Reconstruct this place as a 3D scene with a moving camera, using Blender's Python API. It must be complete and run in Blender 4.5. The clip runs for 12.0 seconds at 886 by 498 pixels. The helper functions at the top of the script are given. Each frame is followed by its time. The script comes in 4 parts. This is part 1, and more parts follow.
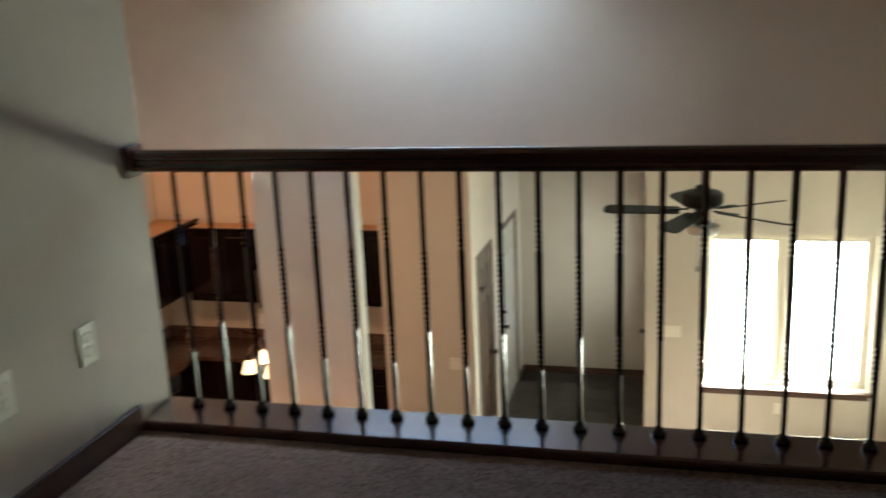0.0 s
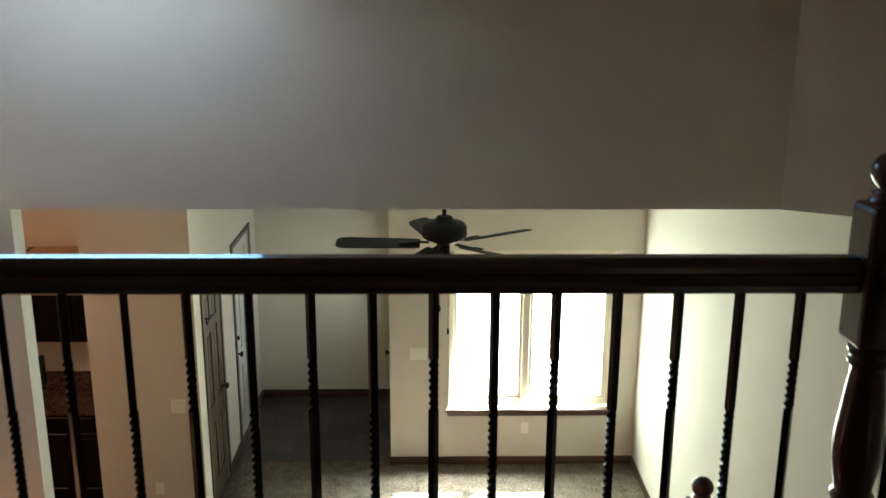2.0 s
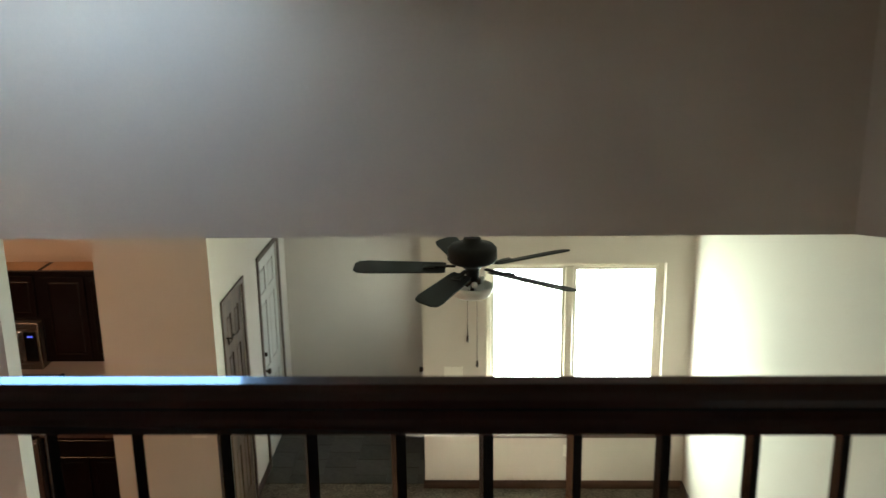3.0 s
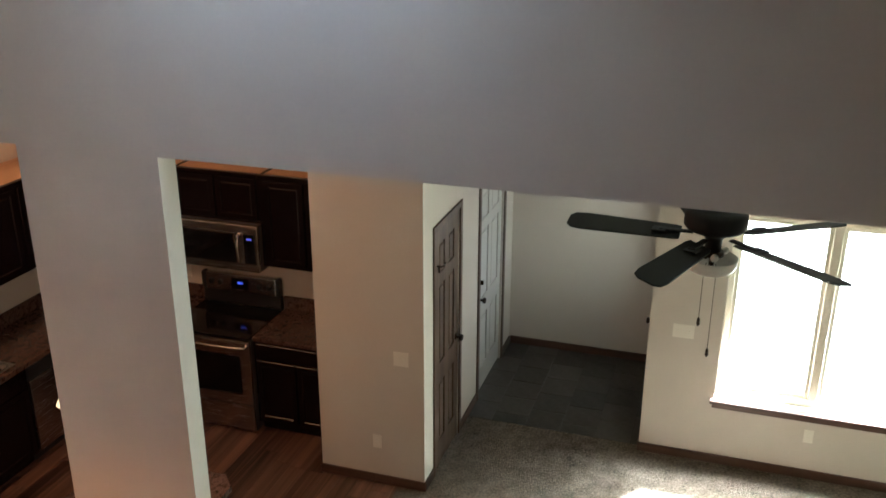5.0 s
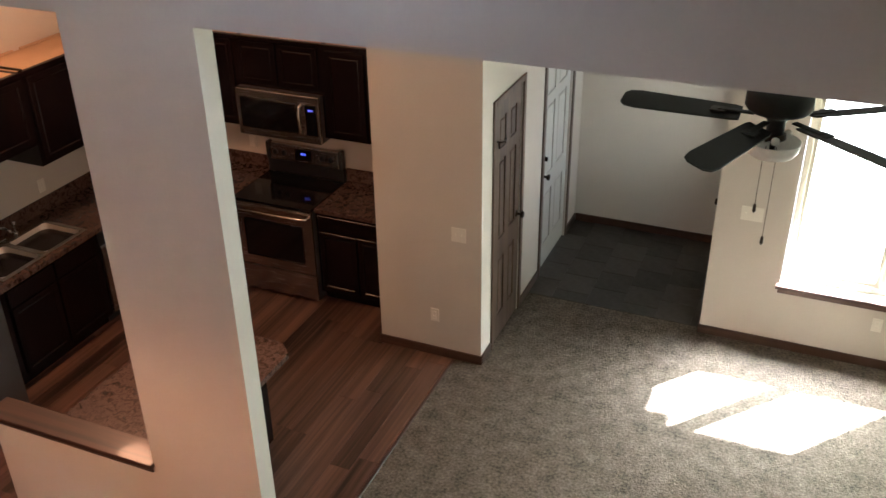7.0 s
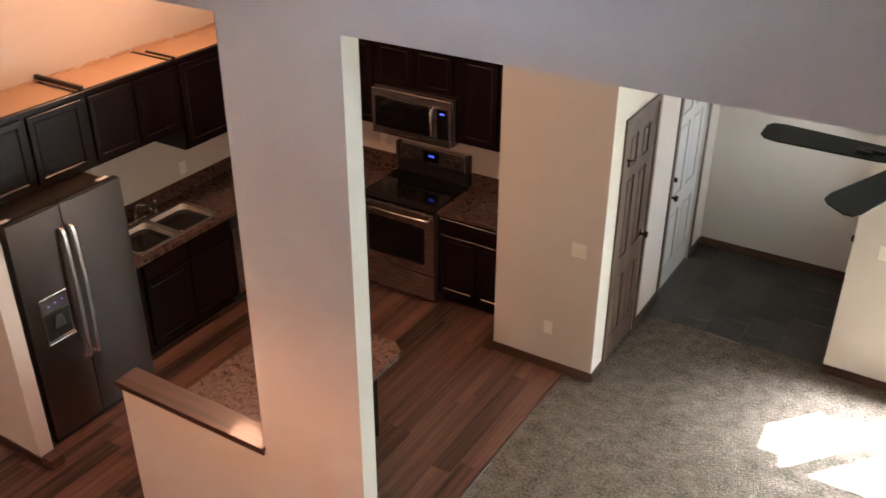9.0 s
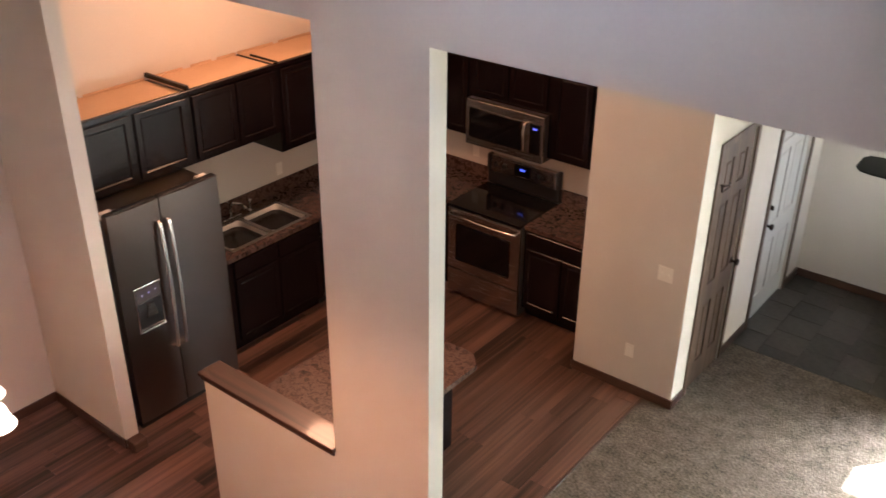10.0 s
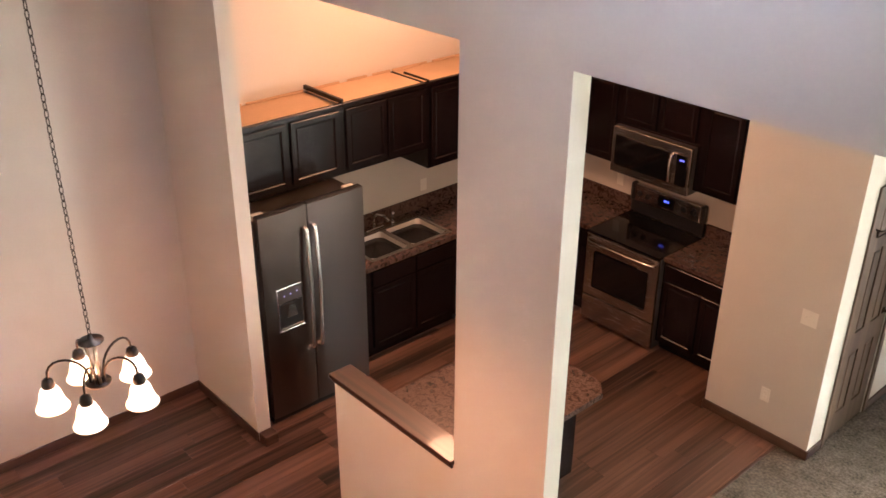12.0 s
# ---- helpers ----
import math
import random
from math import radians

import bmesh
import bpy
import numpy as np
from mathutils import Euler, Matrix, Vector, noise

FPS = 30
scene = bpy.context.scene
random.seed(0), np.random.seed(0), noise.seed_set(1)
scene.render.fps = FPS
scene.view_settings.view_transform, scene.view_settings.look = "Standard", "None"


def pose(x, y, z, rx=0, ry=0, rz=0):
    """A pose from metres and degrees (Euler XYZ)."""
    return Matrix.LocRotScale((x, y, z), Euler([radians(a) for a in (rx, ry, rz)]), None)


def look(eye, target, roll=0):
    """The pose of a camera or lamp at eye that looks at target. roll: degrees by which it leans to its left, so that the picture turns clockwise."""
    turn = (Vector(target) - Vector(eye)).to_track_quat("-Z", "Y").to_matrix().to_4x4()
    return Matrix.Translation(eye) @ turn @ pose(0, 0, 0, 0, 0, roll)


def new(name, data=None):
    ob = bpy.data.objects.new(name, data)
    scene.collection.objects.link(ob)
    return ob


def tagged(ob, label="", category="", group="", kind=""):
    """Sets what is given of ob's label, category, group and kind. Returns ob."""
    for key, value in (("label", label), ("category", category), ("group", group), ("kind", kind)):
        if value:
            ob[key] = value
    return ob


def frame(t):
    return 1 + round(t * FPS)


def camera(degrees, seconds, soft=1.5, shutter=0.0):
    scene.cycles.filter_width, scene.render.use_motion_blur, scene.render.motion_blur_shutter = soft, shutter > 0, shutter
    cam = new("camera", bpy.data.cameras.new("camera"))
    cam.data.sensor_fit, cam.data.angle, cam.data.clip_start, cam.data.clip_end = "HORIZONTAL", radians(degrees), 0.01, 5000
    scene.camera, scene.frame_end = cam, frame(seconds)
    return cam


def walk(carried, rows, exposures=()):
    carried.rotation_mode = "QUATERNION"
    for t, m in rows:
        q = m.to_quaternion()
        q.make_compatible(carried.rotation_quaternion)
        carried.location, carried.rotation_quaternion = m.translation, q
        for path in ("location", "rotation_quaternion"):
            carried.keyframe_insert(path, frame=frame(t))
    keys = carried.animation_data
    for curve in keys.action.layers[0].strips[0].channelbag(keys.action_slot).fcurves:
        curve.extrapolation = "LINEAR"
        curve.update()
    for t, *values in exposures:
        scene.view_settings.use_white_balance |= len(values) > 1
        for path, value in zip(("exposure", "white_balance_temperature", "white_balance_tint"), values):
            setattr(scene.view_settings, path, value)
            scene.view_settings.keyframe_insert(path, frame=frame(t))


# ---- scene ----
cam = camera(51.3, 12.0, shutter=0.5)
PATH = [
    (0, (1.831, -5.039, 4.293), (1.347, -3.161, 3.807), -2.5),
    (0.5, (1.844, -4.817, 4.29), (1.603, -2.895, 3.791), -2.3),
    (0.8, (1.891, -4.672, 4.315), (1.73, -2.75, 3.789), -2.1),
    (1, (1.91, -4.581, 4.325), (1.794, -2.658, 3.789), -1.7),
    (1.5, (1.894, -4.359, 4.352), (1.887, -2.433, 3.814), -0.7),
    (2, (1.893, -4.159, 4.382), (1.934, -2.229, 3.859), 0.3),
    (2.5, (1.957, -3.916, 4.402), (1.975, -1.986, 3.88), -0.3),
    (4.5, (2.033, -2.972, 4.380), (1.553, -1.145, 3.725), 0.0),
    (5, (2.033, -2.85, 4.362), (1.463, -1.072, 3.645), 0.1),
    (5.5, (2.034, -2.76, 4.347), (1.44, -1.027, 3.544), 0.5),
    (6, (2.088, -2.727, 4.359), (1.476, -1.049, 3.46), -0.2),
    (6.5, (2.139, -2.708, 4.346), (1.492, -1.072, 3.394), -0.7),
    (8.5, (2.143, -2.727, 4.399), (1.293, -1.196, 3.433), -0.4),
    (9, (2.118, -2.718, 4.41), (1.203, -1.223, 3.447), 0.2),
    (9.5, (2.127, -2.715, 4.416), (1.133, -1.264, 3.464), 0.6),
    (10, (2.177, -2.686, 4.425), (1.09, -1.297, 3.482), 0.6),
    (10.5, (2.216, -2.655, 4.427), (1.04, -1.331, 3.498), 0.6),
    (11, (2.233, -2.662, 4.424), (0.989, -1.389, 3.511), 0.8),
    (11.5, (2.24, -2.679, 4.425), (0.948, -1.449, 3.521), 0.8),
    (12, (2.249, -2.701, 4.428), (0.923, -1.504, 3.528), 0.4),
]
walk(cam, [(t, look(e, g, r)) for t, e, g, r in PATH],
     [(0, 4.95, 5650, 4), (0.5, 4.4, 5550, 0), (1, 4.3, 5500, 0), (2.5, 4.47, 5400, 0), (4.5, 4.45, 5250, 5), (6.5, 4.6, 5300, 11), (8.5, 5.05, 5250, 15), (9.5, 5.18, 5300, 17), (10.5, 5.34, 5400, 18), (12, 5.52, 5550, 19)])

# ---- world, sun, large lights ----
world = bpy.data.worlds.new("world")
scene.world = world
world.use_nodes = True
wn, wl = world.node_tree.nodes, world.node_tree.links
sky = wn.new("ShaderNodeTexSky")
sky.sky_type, sky.sun_disc = "NISHITA", False
SUN_DIR = Vector((0.60, 0.70, 0.86)).normalized()   # towards the sun
sky.sun_elevation = math.asin(SUN_DIR.z)
sky.sun_rotation = math.atan2(SUN_DIR.x, SUN_DIR.y)
wn["Background"].inputs["Strength"].default_value = 0.06
wl.new(sky.outputs["Color"], wn["Background"].inputs["Color"])


def lamp(name, kind, m, energy, color, **more):
    data = bpy.data.lights.new(name, kind)
    data.energy, data.color = energy, color
    if "size" in more:
        data.size = more["size"]
    if "size_y" in more:
        data.shape, data.size_y = "RECTANGLE", more["size_y"]
    if "angle" in more:
        data.angle = more["angle"]
    if "spread" in more:
        data.spot_size, data.spot_blend = radians(more["spread"]), 0.5
    if "radius" in more:
        data.shadow_soft_size = more["radius"]
    ob = new(name, data)
    ob.matrix_world = m
    return ob


WARM = (1.0, 0.48, 0.23)
lamp("sun", "SUN", look(SUN_DIR * 30, (0, 0, 0)), 5.0, (1.0, 0.94, 0.80), angle=radians(0.5))
LEFT = -3.70                     # left outer wall
# sky light in the window openings
lamp("window_sky", "AREA", look((2.9, 4.24, 1.38), (2.9, 0, 1.1)), 6.5, (0.97, 1.0, 0.69), size=1.5, size_y=1.5)
SLOPE = math.atan(0.55)          # pitch of the vaulted ceiling
SKY_M = Matrix.Translation((0.55, -0.38, 4.50 + 0.55 * 0.38 + 0.004)) @ pose(0, 0, 0, -math.degrees(SLOPE), 0, 0)
lamp("skylight_sky", "AREA", SKY_M, 0.33, (0.36, 0.64, 1.0), size=1.24, size_y=0.52)
# daylight through the glazed upper half of the entrance door
lamp("entrance_sky", "AREA", look((1.73, 4.85, 1.52), (0, 4.85, 1.35)), 0.19, (1.0, 0.97, 0.76), size=0.52, size_y=0.86)


# ---- materials ----
def mat(name, base, rough=0.6, metal=0.0, vary=0.08, scale=3.0, bump=0.0, bump_scale=80.0, fine=60.0, rand=0.0, coat=0.0, spec=0.5, depth=0.004, mottle=1.0):
    m = bpy.data.materials.new(name)
    m.use_nodes = True
    n, l = m.node_tree.nodes, m.node_tree.links
    b = n["Principled BSDF"]
    b.inputs["Roughness"].default_value, b.inputs["Metallic"].default_value = rough, metal
    b.inputs["Coat Weight"].default_value, b.inputs["Coat Roughness"].default_value = coat, 0.12
    b.inputs["Specular IOR Level"].default_value = spec
    co = n.new("ShaderNodeTexCoord")
    big, small = n.new("ShaderNodeTexNoise"), n.new("ShaderNodeTexNoise")
    big.inputs["Scale"].default_value, small.inputs["Scale"].default_value = scale, fine
    big.inputs["Detail"].default_value, small.inputs["Detail"].default_value = 4, 6
    l.new(co.outputs["Object"], big.inputs["Vector"])
    l.new(co.outputs["Object"], small.inputs["Vector"])
    mix = n.new("ShaderNodeMath"); mix.operation = "MULTIPLY_ADD"; mix.inputs[1].default_value = mottle
    l.new(big.outputs["Fac"], mix.inputs[0]); l.new(small.outputs["Fac"], mix.inputs[2])
    last = mix
    if rand:
        info = n.new("ShaderNodeObjectInfo")
        mul = n.new("ShaderNodeMath"); mul.operation = "MULTIPLY_ADD"
        mul.inputs[1].default_value = rand
        l.new(info.outputs["Random"], mul.inputs[0]); l.new(mix.outputs[0], mul.inputs[2])
        last = mul
    ramp = n.new("ShaderNodeMapRange")
    ramp.inputs["From Min"].default_value, ramp.inputs["From Max"].default_value = 0.3 + 0.3 * mottle, 0.7 + 0.7 * mottle + rand
    ramp.inputs["To Min"].default_value, ramp.inputs["To Max"].default_value = 1 - vary, 1 + vary
    l.new(last.outputs[0], ramp.inputs["Value"])
    sc = n.new("ShaderNodeVectorMath"); sc.operation = "SCALE"
    sc.inputs[0].default_value = base
    l.new(ramp.outputs["Result"], sc.inputs["Scale"])
    l.new(sc.outputs["Vector"], b.inputs["Base Color"])
    if bump:
        bn, bp = n.new("ShaderNodeTexNoise"), n.new("ShaderNodeBump")
        bn.inputs["Scale"].default_value, bn.inputs["Detail"].default_value = bump_scale, 5
        bp.inputs["Strength"].default_value, bp.inputs["Distance"].default_value = bump, depth
        l.new(co.outputs["Object"], bn.inputs["Vector"])
        l.new(bn.outputs["Fac"], bp.inputs["Height"]); l.new(bp.outputs["Normal"], b.inputs["Normal"])
    return m


def wood(name, dark, light, rough=0.4, along="Y", stretch=14.0, coat=0.0, rand=0.0, scale=5.0, bump=0.15):
    """Grain drawn out along one axis."""
    m = bpy.data.materials.new(name)
    m.use_nodes = True
    n, l = m.node_tree.nodes, m.node_tree.links
    b = n["Principled BSDF"]
    b.inputs["Roughness"].default_value = rough
    b.inputs["Coat Weight"].default_value, b.inputs["Coat Roughness"].default_value = coat, 0.07
    co, mp = n.new("ShaderNodeTexCoord"), n.new("ShaderNodeMapping")
    s = [scale * stretch / 3] * 3
    s["XYZ".index(along)] = scale / 6
    mp.inputs["Scale"].default_value = s
    l.new(co.outputs["Object"], mp.inputs["Vector"])
    info = n.new("ShaderNodeObjectInfo")
    shift = n.new("ShaderNodeVectorMath"); shift.operation = "MULTIPLY_ADD"
    shift.inputs[1].default_value = (37, 53, 71)
    comb = n.new("ShaderNodeCombineXYZ")
    for k in range(3):
        l.new(info.outputs["Random"], comb.inputs[k])
    l.new(comb.outputs[0], shift.inputs[0]); l.new(mp.outputs[0], shift.inputs[2])
    g1, g2 = n.new("ShaderNodeTexNoise"), n.new("ShaderNodeTexNoise")
    g1.inputs["Scale"].default_value, g1.inputs["Detail"].default_value, g1.inputs["Distortion"].default_value = 1.0, 8, 0.6
    g2.inputs["Scale"].default_value, g2.inputs["Detail"].default_value = 0.35, 3
    l.new(shift.outputs[0], g1.inputs["Vector"]); l.new(shift.outputs[0], g2.inputs["Vector"])
    add = n.new("ShaderNodeMath"); add.operation = "MULTIPLY_ADD"; add.inputs[1].default_value = 0.9
    l.new(g2.outputs["Fac"], add.inputs[0]); l.new(g1.outputs["Fac"], add.inputs[2])
    tone = n.new("ShaderNodeMath"); tone.operation = "MULTIPLY_ADD"; tone.inputs[1].default_value = rand
    l.new(info.outputs["Random"], tone.inputs[0]); l.new(add.outputs[0], tone.inputs[2])
    ramp = n.new("ShaderNodeValToRGB")
    ramp.color_ramp.elements[0].position, ramp.color_ramp.elements[1].position = 0.0, 1.0
    ramp.color_ramp.elements[0].color, ramp.color_ramp.elements[1].color = (*dark, 1), (*light, 1)
    fit_range = n.new("ShaderNodeMapRange")
    fit_range.inputs["From Min"].default_value, fit_range.inputs["From Max"].default_value = 0.72 + 0.1 * rand, 1.18 + 0.9 * rand
    l.new(tone.outputs[0], fit_range.inputs["Value"]); l.new(fit_range.outputs["Result"], ramp.inputs["Fac"])
    l.new(ramp.outputs["Color"], b.inputs["Base Color"])
    bp = n.new("ShaderNodeBump"); bp.inputs["Strength"].default_value, bp.inputs["Distance"].default_value = bump, 0.002
    l.new(g1.outputs["Fac"], bp.inputs["Height"]); l.new(bp.outputs["Normal"], b.inputs["Normal"])
    return m


def speckle(name, colors, rough=0.3):
    """Mottled laminate that imitates brown granite."""
    m = bpy.data.materials.new(name)
    m.use_nodes = True
    n, l = m.node_tree.nodes, m.node_tree.links
    b = n["Principled BSDF"]
    b.inputs["Roughness"].default_value = rough
    co = n.new("ShaderNodeTexCoord")
    a, v = n.new("ShaderNodeTexNoise"), n.new("ShaderNodeTexNoise")
    a.inputs["Scale"].default_value, a.inputs["Detail"].default_value, a.inputs["Distortion"].default_value = 24, 8, 1.0
    v.inputs["Scale"].default_value, v.inputs["Detail"].default_value = 150, 3
    l.new(co.outputs["Object"], a.inputs["Vector"]); l.new(co.outputs["Object"], v.inputs["Vector"])
    mx = n.new("ShaderNodeMath"); mx.operation = "MULTIPLY_ADD"; mx.inputs[1].default_value = 0.3
    l.new(v.outputs["Fac"], mx.inputs[0]); l.new(a.outputs["Fac"], mx.inputs[2])
    r = n.new("ShaderNodeValToRGB")
    els = r.color_ramp.elements
    while len(els) < len(colors):
        els.new(0.5)
    for k, c in enumerate(colors):
        els[k].position, els[k].color = 0.46 + 0.36 * k / (len(colors) - 1), (*c, 1)
    l.new(mx.outputs[0], r.inputs["Fac"]); l.new(r.outputs["Color"], b.inputs["Base Color"])
    return m


def brushed(name, base, rough=0.3, along="Z"):
    m = mat(name, base, rough, 1.0, vary=0.03)
    n, l = m.node_tree.nodes, m.node_tree.links
    co, mp, g = n.new("ShaderNodeTexCoord"), n.new("ShaderNodeMapping"), n.new("ShaderNodeTexNoise")
    s = [420, 420, 420]; s["XYZ".index(along)] = 4
    mp.inputs["Scale"].default_value = s
    l.new(co.outputs["Object"], mp.inputs["Vector"]); l.new(mp.outputs[0], g.inputs["Vector"])
    g.inputs["Scale"].default_value, g.inputs["Detail"].default_value = 1.0, 2
    mr = n.new("ShaderNodeMapRange")
    mr.inputs["To Min"].default_value, mr.inputs["To Max"].default_value = rough - 0.008, rough + 0.01
    l.new(g.outputs["Fac"], mr.inputs["Value"]); l.new(mr.outputs["Result"], n["Principled BSDF"].inputs["Roughness"])
    return m


def glow(name, color, strength):
    m = mat(name, (0.8, 0.78, 0.72), 0.4)
    b = m.node_tree.nodes["Principled BSDF"]
    b.inputs["Emission Color"].default_value, b.inputs["Emission Strength"].default_value = (*color, 1), strength
    return m


def glass(name):
    m = bpy.data.materials.new(name)
    m.use_nodes = True
    b = m.node_tree.nodes["Principled BSDF"]
    b.inputs["Transmission Weight"].default_value, b.inputs["Roughness"].default_value, b.inputs["IOR"].default_value = 1.0, 0.0, 1.45
    return m


WALL = mat("wall_paint", (0.558, 0.508, 0.450), 0.8, vary=0.03, scale=1.2, bump=0.12, bump_scale=110, spec=0.2)
CEIL = mat("ceiling_paint", (0.60, 0.58, 0.54), 0.9, vary=0.03, bump=0.5, bump_scale=90)
CARPET = mat("carpet_pile", (0.120, 0.097, 0.075), 0.95, vary=0.75, scale=9, fine=48, bump=1.0, bump_scale=80, spec=0.1, depth=0.014, mottle=0.6)
LOFT_CARPET = mat("loft_carpet_pile", (0.33, 0.235, 0.19), 0.95, vary=0.5, scale=11, fine=95, bump=1.0, bump_scale=95, spec=0.1, depth=0.012, mottle=0.25)
PLANK = wood("vinyl_plank", (0.014, 0.007, 0.005), (0.205, 0.105, 0.070), 0.36, "Y", 20, rand=0.30, scale=4.6)
PLANK_BED = mat("plank_joint", (0.03, 0.015, 0.01), 0.8)
TILE = mat("slate_vinyl_tile", (0.046, 0.039, 0.032), 0.5, vary=0.8, scale=5, fine=22, bump=0.3, bump_scale=30, rand=0.9)
GROUT = mat("tile_joint", (0.03, 0.027, 0.025), 0.8)
TRIM_X = wood("brown_trim_x", (0.035, 0.016, 0.010), (0.095, 0.046, 0.028), 0.42, "X", coat=0.15)
TRIM_Y = wood("brown_trim_y", (0.035, 0.016, 0.010), (0.095, 0.046, 0.028), 0.42, "Y", coat=0.15)
TRIM_Z = wood("brown_trim_z", (0.055, 0.034, 0.024), (0.125, 0.078, 0.053), 0.5, "Z", coat=0.1)
CAP = wood("cap_wood", (0.018, 0.008, 0.006), (0.07, 0.03, 0.018), 0.36, "X", coat=0.2)
CHERRY_X = wood("cherry_rail_x", (0.034, 0.011, 0.007), (0.12, 0.040, 0.026), 0.24, "X", coat=1.0, bump=0.04)
CHERRY_Y = wood("cherry_rail_y", (0.034, 0.011, 0.007), (0.12, 0.040, 0.026), 0.28, "Y", coat=0.5)
CHERRY_Z = wood("cherry_post", (0.034, 0.011, 0.007), (0.12, 0.040, 0.026), 0.28, "Z", coat=0.5)
ESPRESSO = wood("espresso_wood", (0.0035, 0.0022, 0.0026), (0.0085, 0.0042, 0.0046), 0.24, "Z", coat=0.0, bump=0.03)
ESPRESSO.node_tree.nodes["Principled BSDF"].inputs["Specular IOR Level"].default_value = 0.28
CAB_TOP = mat("raw_cabinet_top", (0.50, 0.33, 0.19), 0.7, vary=0.08)
LAMINATE = speckle("granite_laminate", [(0.026, 0.015, 0.013), (0.056, 0.031, 0.026), (0.115, 0.072, 0.056), (0.062, 0.034, 0.028)], 0.24)
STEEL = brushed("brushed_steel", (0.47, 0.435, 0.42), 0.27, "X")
# refrigerator doors: dim room reflection put into a darker, browner base colour
STEEL_DIM = brushed("brushed_steel_darkened", (0.165, 0.135, 0.125), 0.36, "X")
# lamplight in the bowls put into a lighter steel; rim is the darker copy
BASIN = brushed("lit_bowl_steel", (0.86, 0.80, 0.73), 0.55, "Y")
SINK_RIM = brushed("sink_rim_steel", (0.50, 0.46, 0.42), 0.26, "Y")
BRIGHT = mat("bright_steel", (0.72, 0.71, 0.70), 0.26, 1.0, vary=0.03)
CHROME = mat("chrome", (0.75, 0.74, 0.72), 0.12, 1.0, vary=0.02)
DARK_BODY = mat("dark_appliance_side", (0.06, 0.055, 0.052), 0.42, vary=0.1)
BLACK_GLASS = mat("black_glass", (0.004, 0.004, 0.005), 0.08, vary=0.05, spec=0.45)
BLACK = mat("black_plastic", (0.012, 0.012, 0.013), 0.4, vary=0.15)
IRON = mat("black_iron", (0.03, 0.027, 0.026), 0.24, 0.6, vary=0.2, bump=0.2, bump_scale=120)
BRONZE = mat("oil_rubbed_bronze", (0.035, 0.024, 0.018), 0.38, 0.8, vary=0.2)
NICKEL = mat("brushed_nickel", (0.42, 0.33, 0.25), 0.3, 1.0, vary=0.08)
PLATE = mat("white_plate", (0.72, 0.68, 0.60), 0.4, vary=0.03)
WHITE_DOOR = mat("white_door_paint", (0.47, 0.455, 0.42), 0.45, vary=0.04)
VINYL = mat("window_vinyl", (0.62, 0.56, 0.46), 0.4, vary=0.03)
PAPER = mat("white_hinge_cover", (0.75, 0.72, 0.68), 0.6)
FAN_BLACK = mat("fan_matte_black", (0.009, 0.009, 0.009), 0.6, vary=0.2, spec=0.2)
SHADE = glow("lit_frosted_shade", (1.0, 0.60, 0.27), 0.085)
FROST = mat("frosted_bowl", (0.80, 0.79, 0.76), 0.35)
BLUE = glow("blue_display", (0.06, 0.12, 1.0), 0.06)
GLASS = glass("window_glass")
CLOTH = mat("white_cloth", (0.75, 0.73, 0.70), 0.9)
YELLOW = mat("yellow_cloth", (0.80, 0.66, 0.22), 0.9)
RED = mat("red_cloth", (0.60, 0.010, 0.012), 0.7)
OUT_GROUND = mat("outside_ground", (0.30, 0.29, 0.27), 0.9, vary=0.3, scale=0.4)
SIDING = mat("siding", (0.55, 0.53, 0.50), 0.7)


# ---- mesh helpers ----
def box(bm, x0, x1, y0, y1, z0, z1, bevel=0.0, seg=1):
    vs = [bm.verts.new((x, y, z)) for x in (x0, x1) for y in (y0, y1) for z in (z0, z1)]
    fs = [bm.faces.new([vs[i] for i in q]) for q in ((0, 1, 3, 2), (4, 6, 7, 5), (0, 4, 5, 1), (2, 3, 7, 6), (0, 2, 6, 4), (1, 5, 7, 3))]
    if bevel:
        bmesh.ops.bevel(bm, geom=list({e for f in fs for e in f.edges}), offset=bevel, segments=seg, profile=0.5, affect="EDGES")
    return bm


def boxed(*a, **k):
    return box(bmesh.new(), *a, **k)


def lathe(bm, profile, seg=20, m=Matrix()):
    """Turn (radius, height) pairs round z."""
    rings = []
    for r, z in profile:
        rings.append([bm.verts.new(m @ Vector((r * math.cos(2 * math.pi * k / seg), r * math.sin(2 * math.pi * k / seg), z))) for k in range(seg)])
    for a, b in zip(rings, rings[1:]):
        for k in range(seg):
            f = bm.faces.new((a[k], a[(k + 1) % seg], b[(k + 1) % seg], b[k])); f.smooth = True
    bm.faces.new(rings[0][::-1]); bm.faces.new(rings[-1])
    return bm


def tube(bm, pts, r, seg=8):
    pts = [Vector(p) for p in pts]
    rings, side = [], None
    for i, p in enumerate(pts):
        d = (pts[min(i + 1, len(pts) - 1)] - pts[max(i - 1, 0)]).normalized()
        if side is None:
            side = d.orthogonal().normalized()
        side = (side - d * side.dot(d)).normalized()
        up = d.cross(side)
        rings.append([bm.verts.new(p + r * (math.cos(2 * math.pi * k / seg) * side + math.sin(2 * math.pi * k / seg) * up)) for k in range(seg)])
    for a, b in zip(rings, rings[1:]):
        for k in range(seg):
            f = bm.faces.new((a[k], a[(k + 1) % seg], b[(k + 1) % seg], b[k])); f.smooth = True
    bm.faces.new(rings[0][::-1]); bm.faces.new(rings[-1])
    return bm


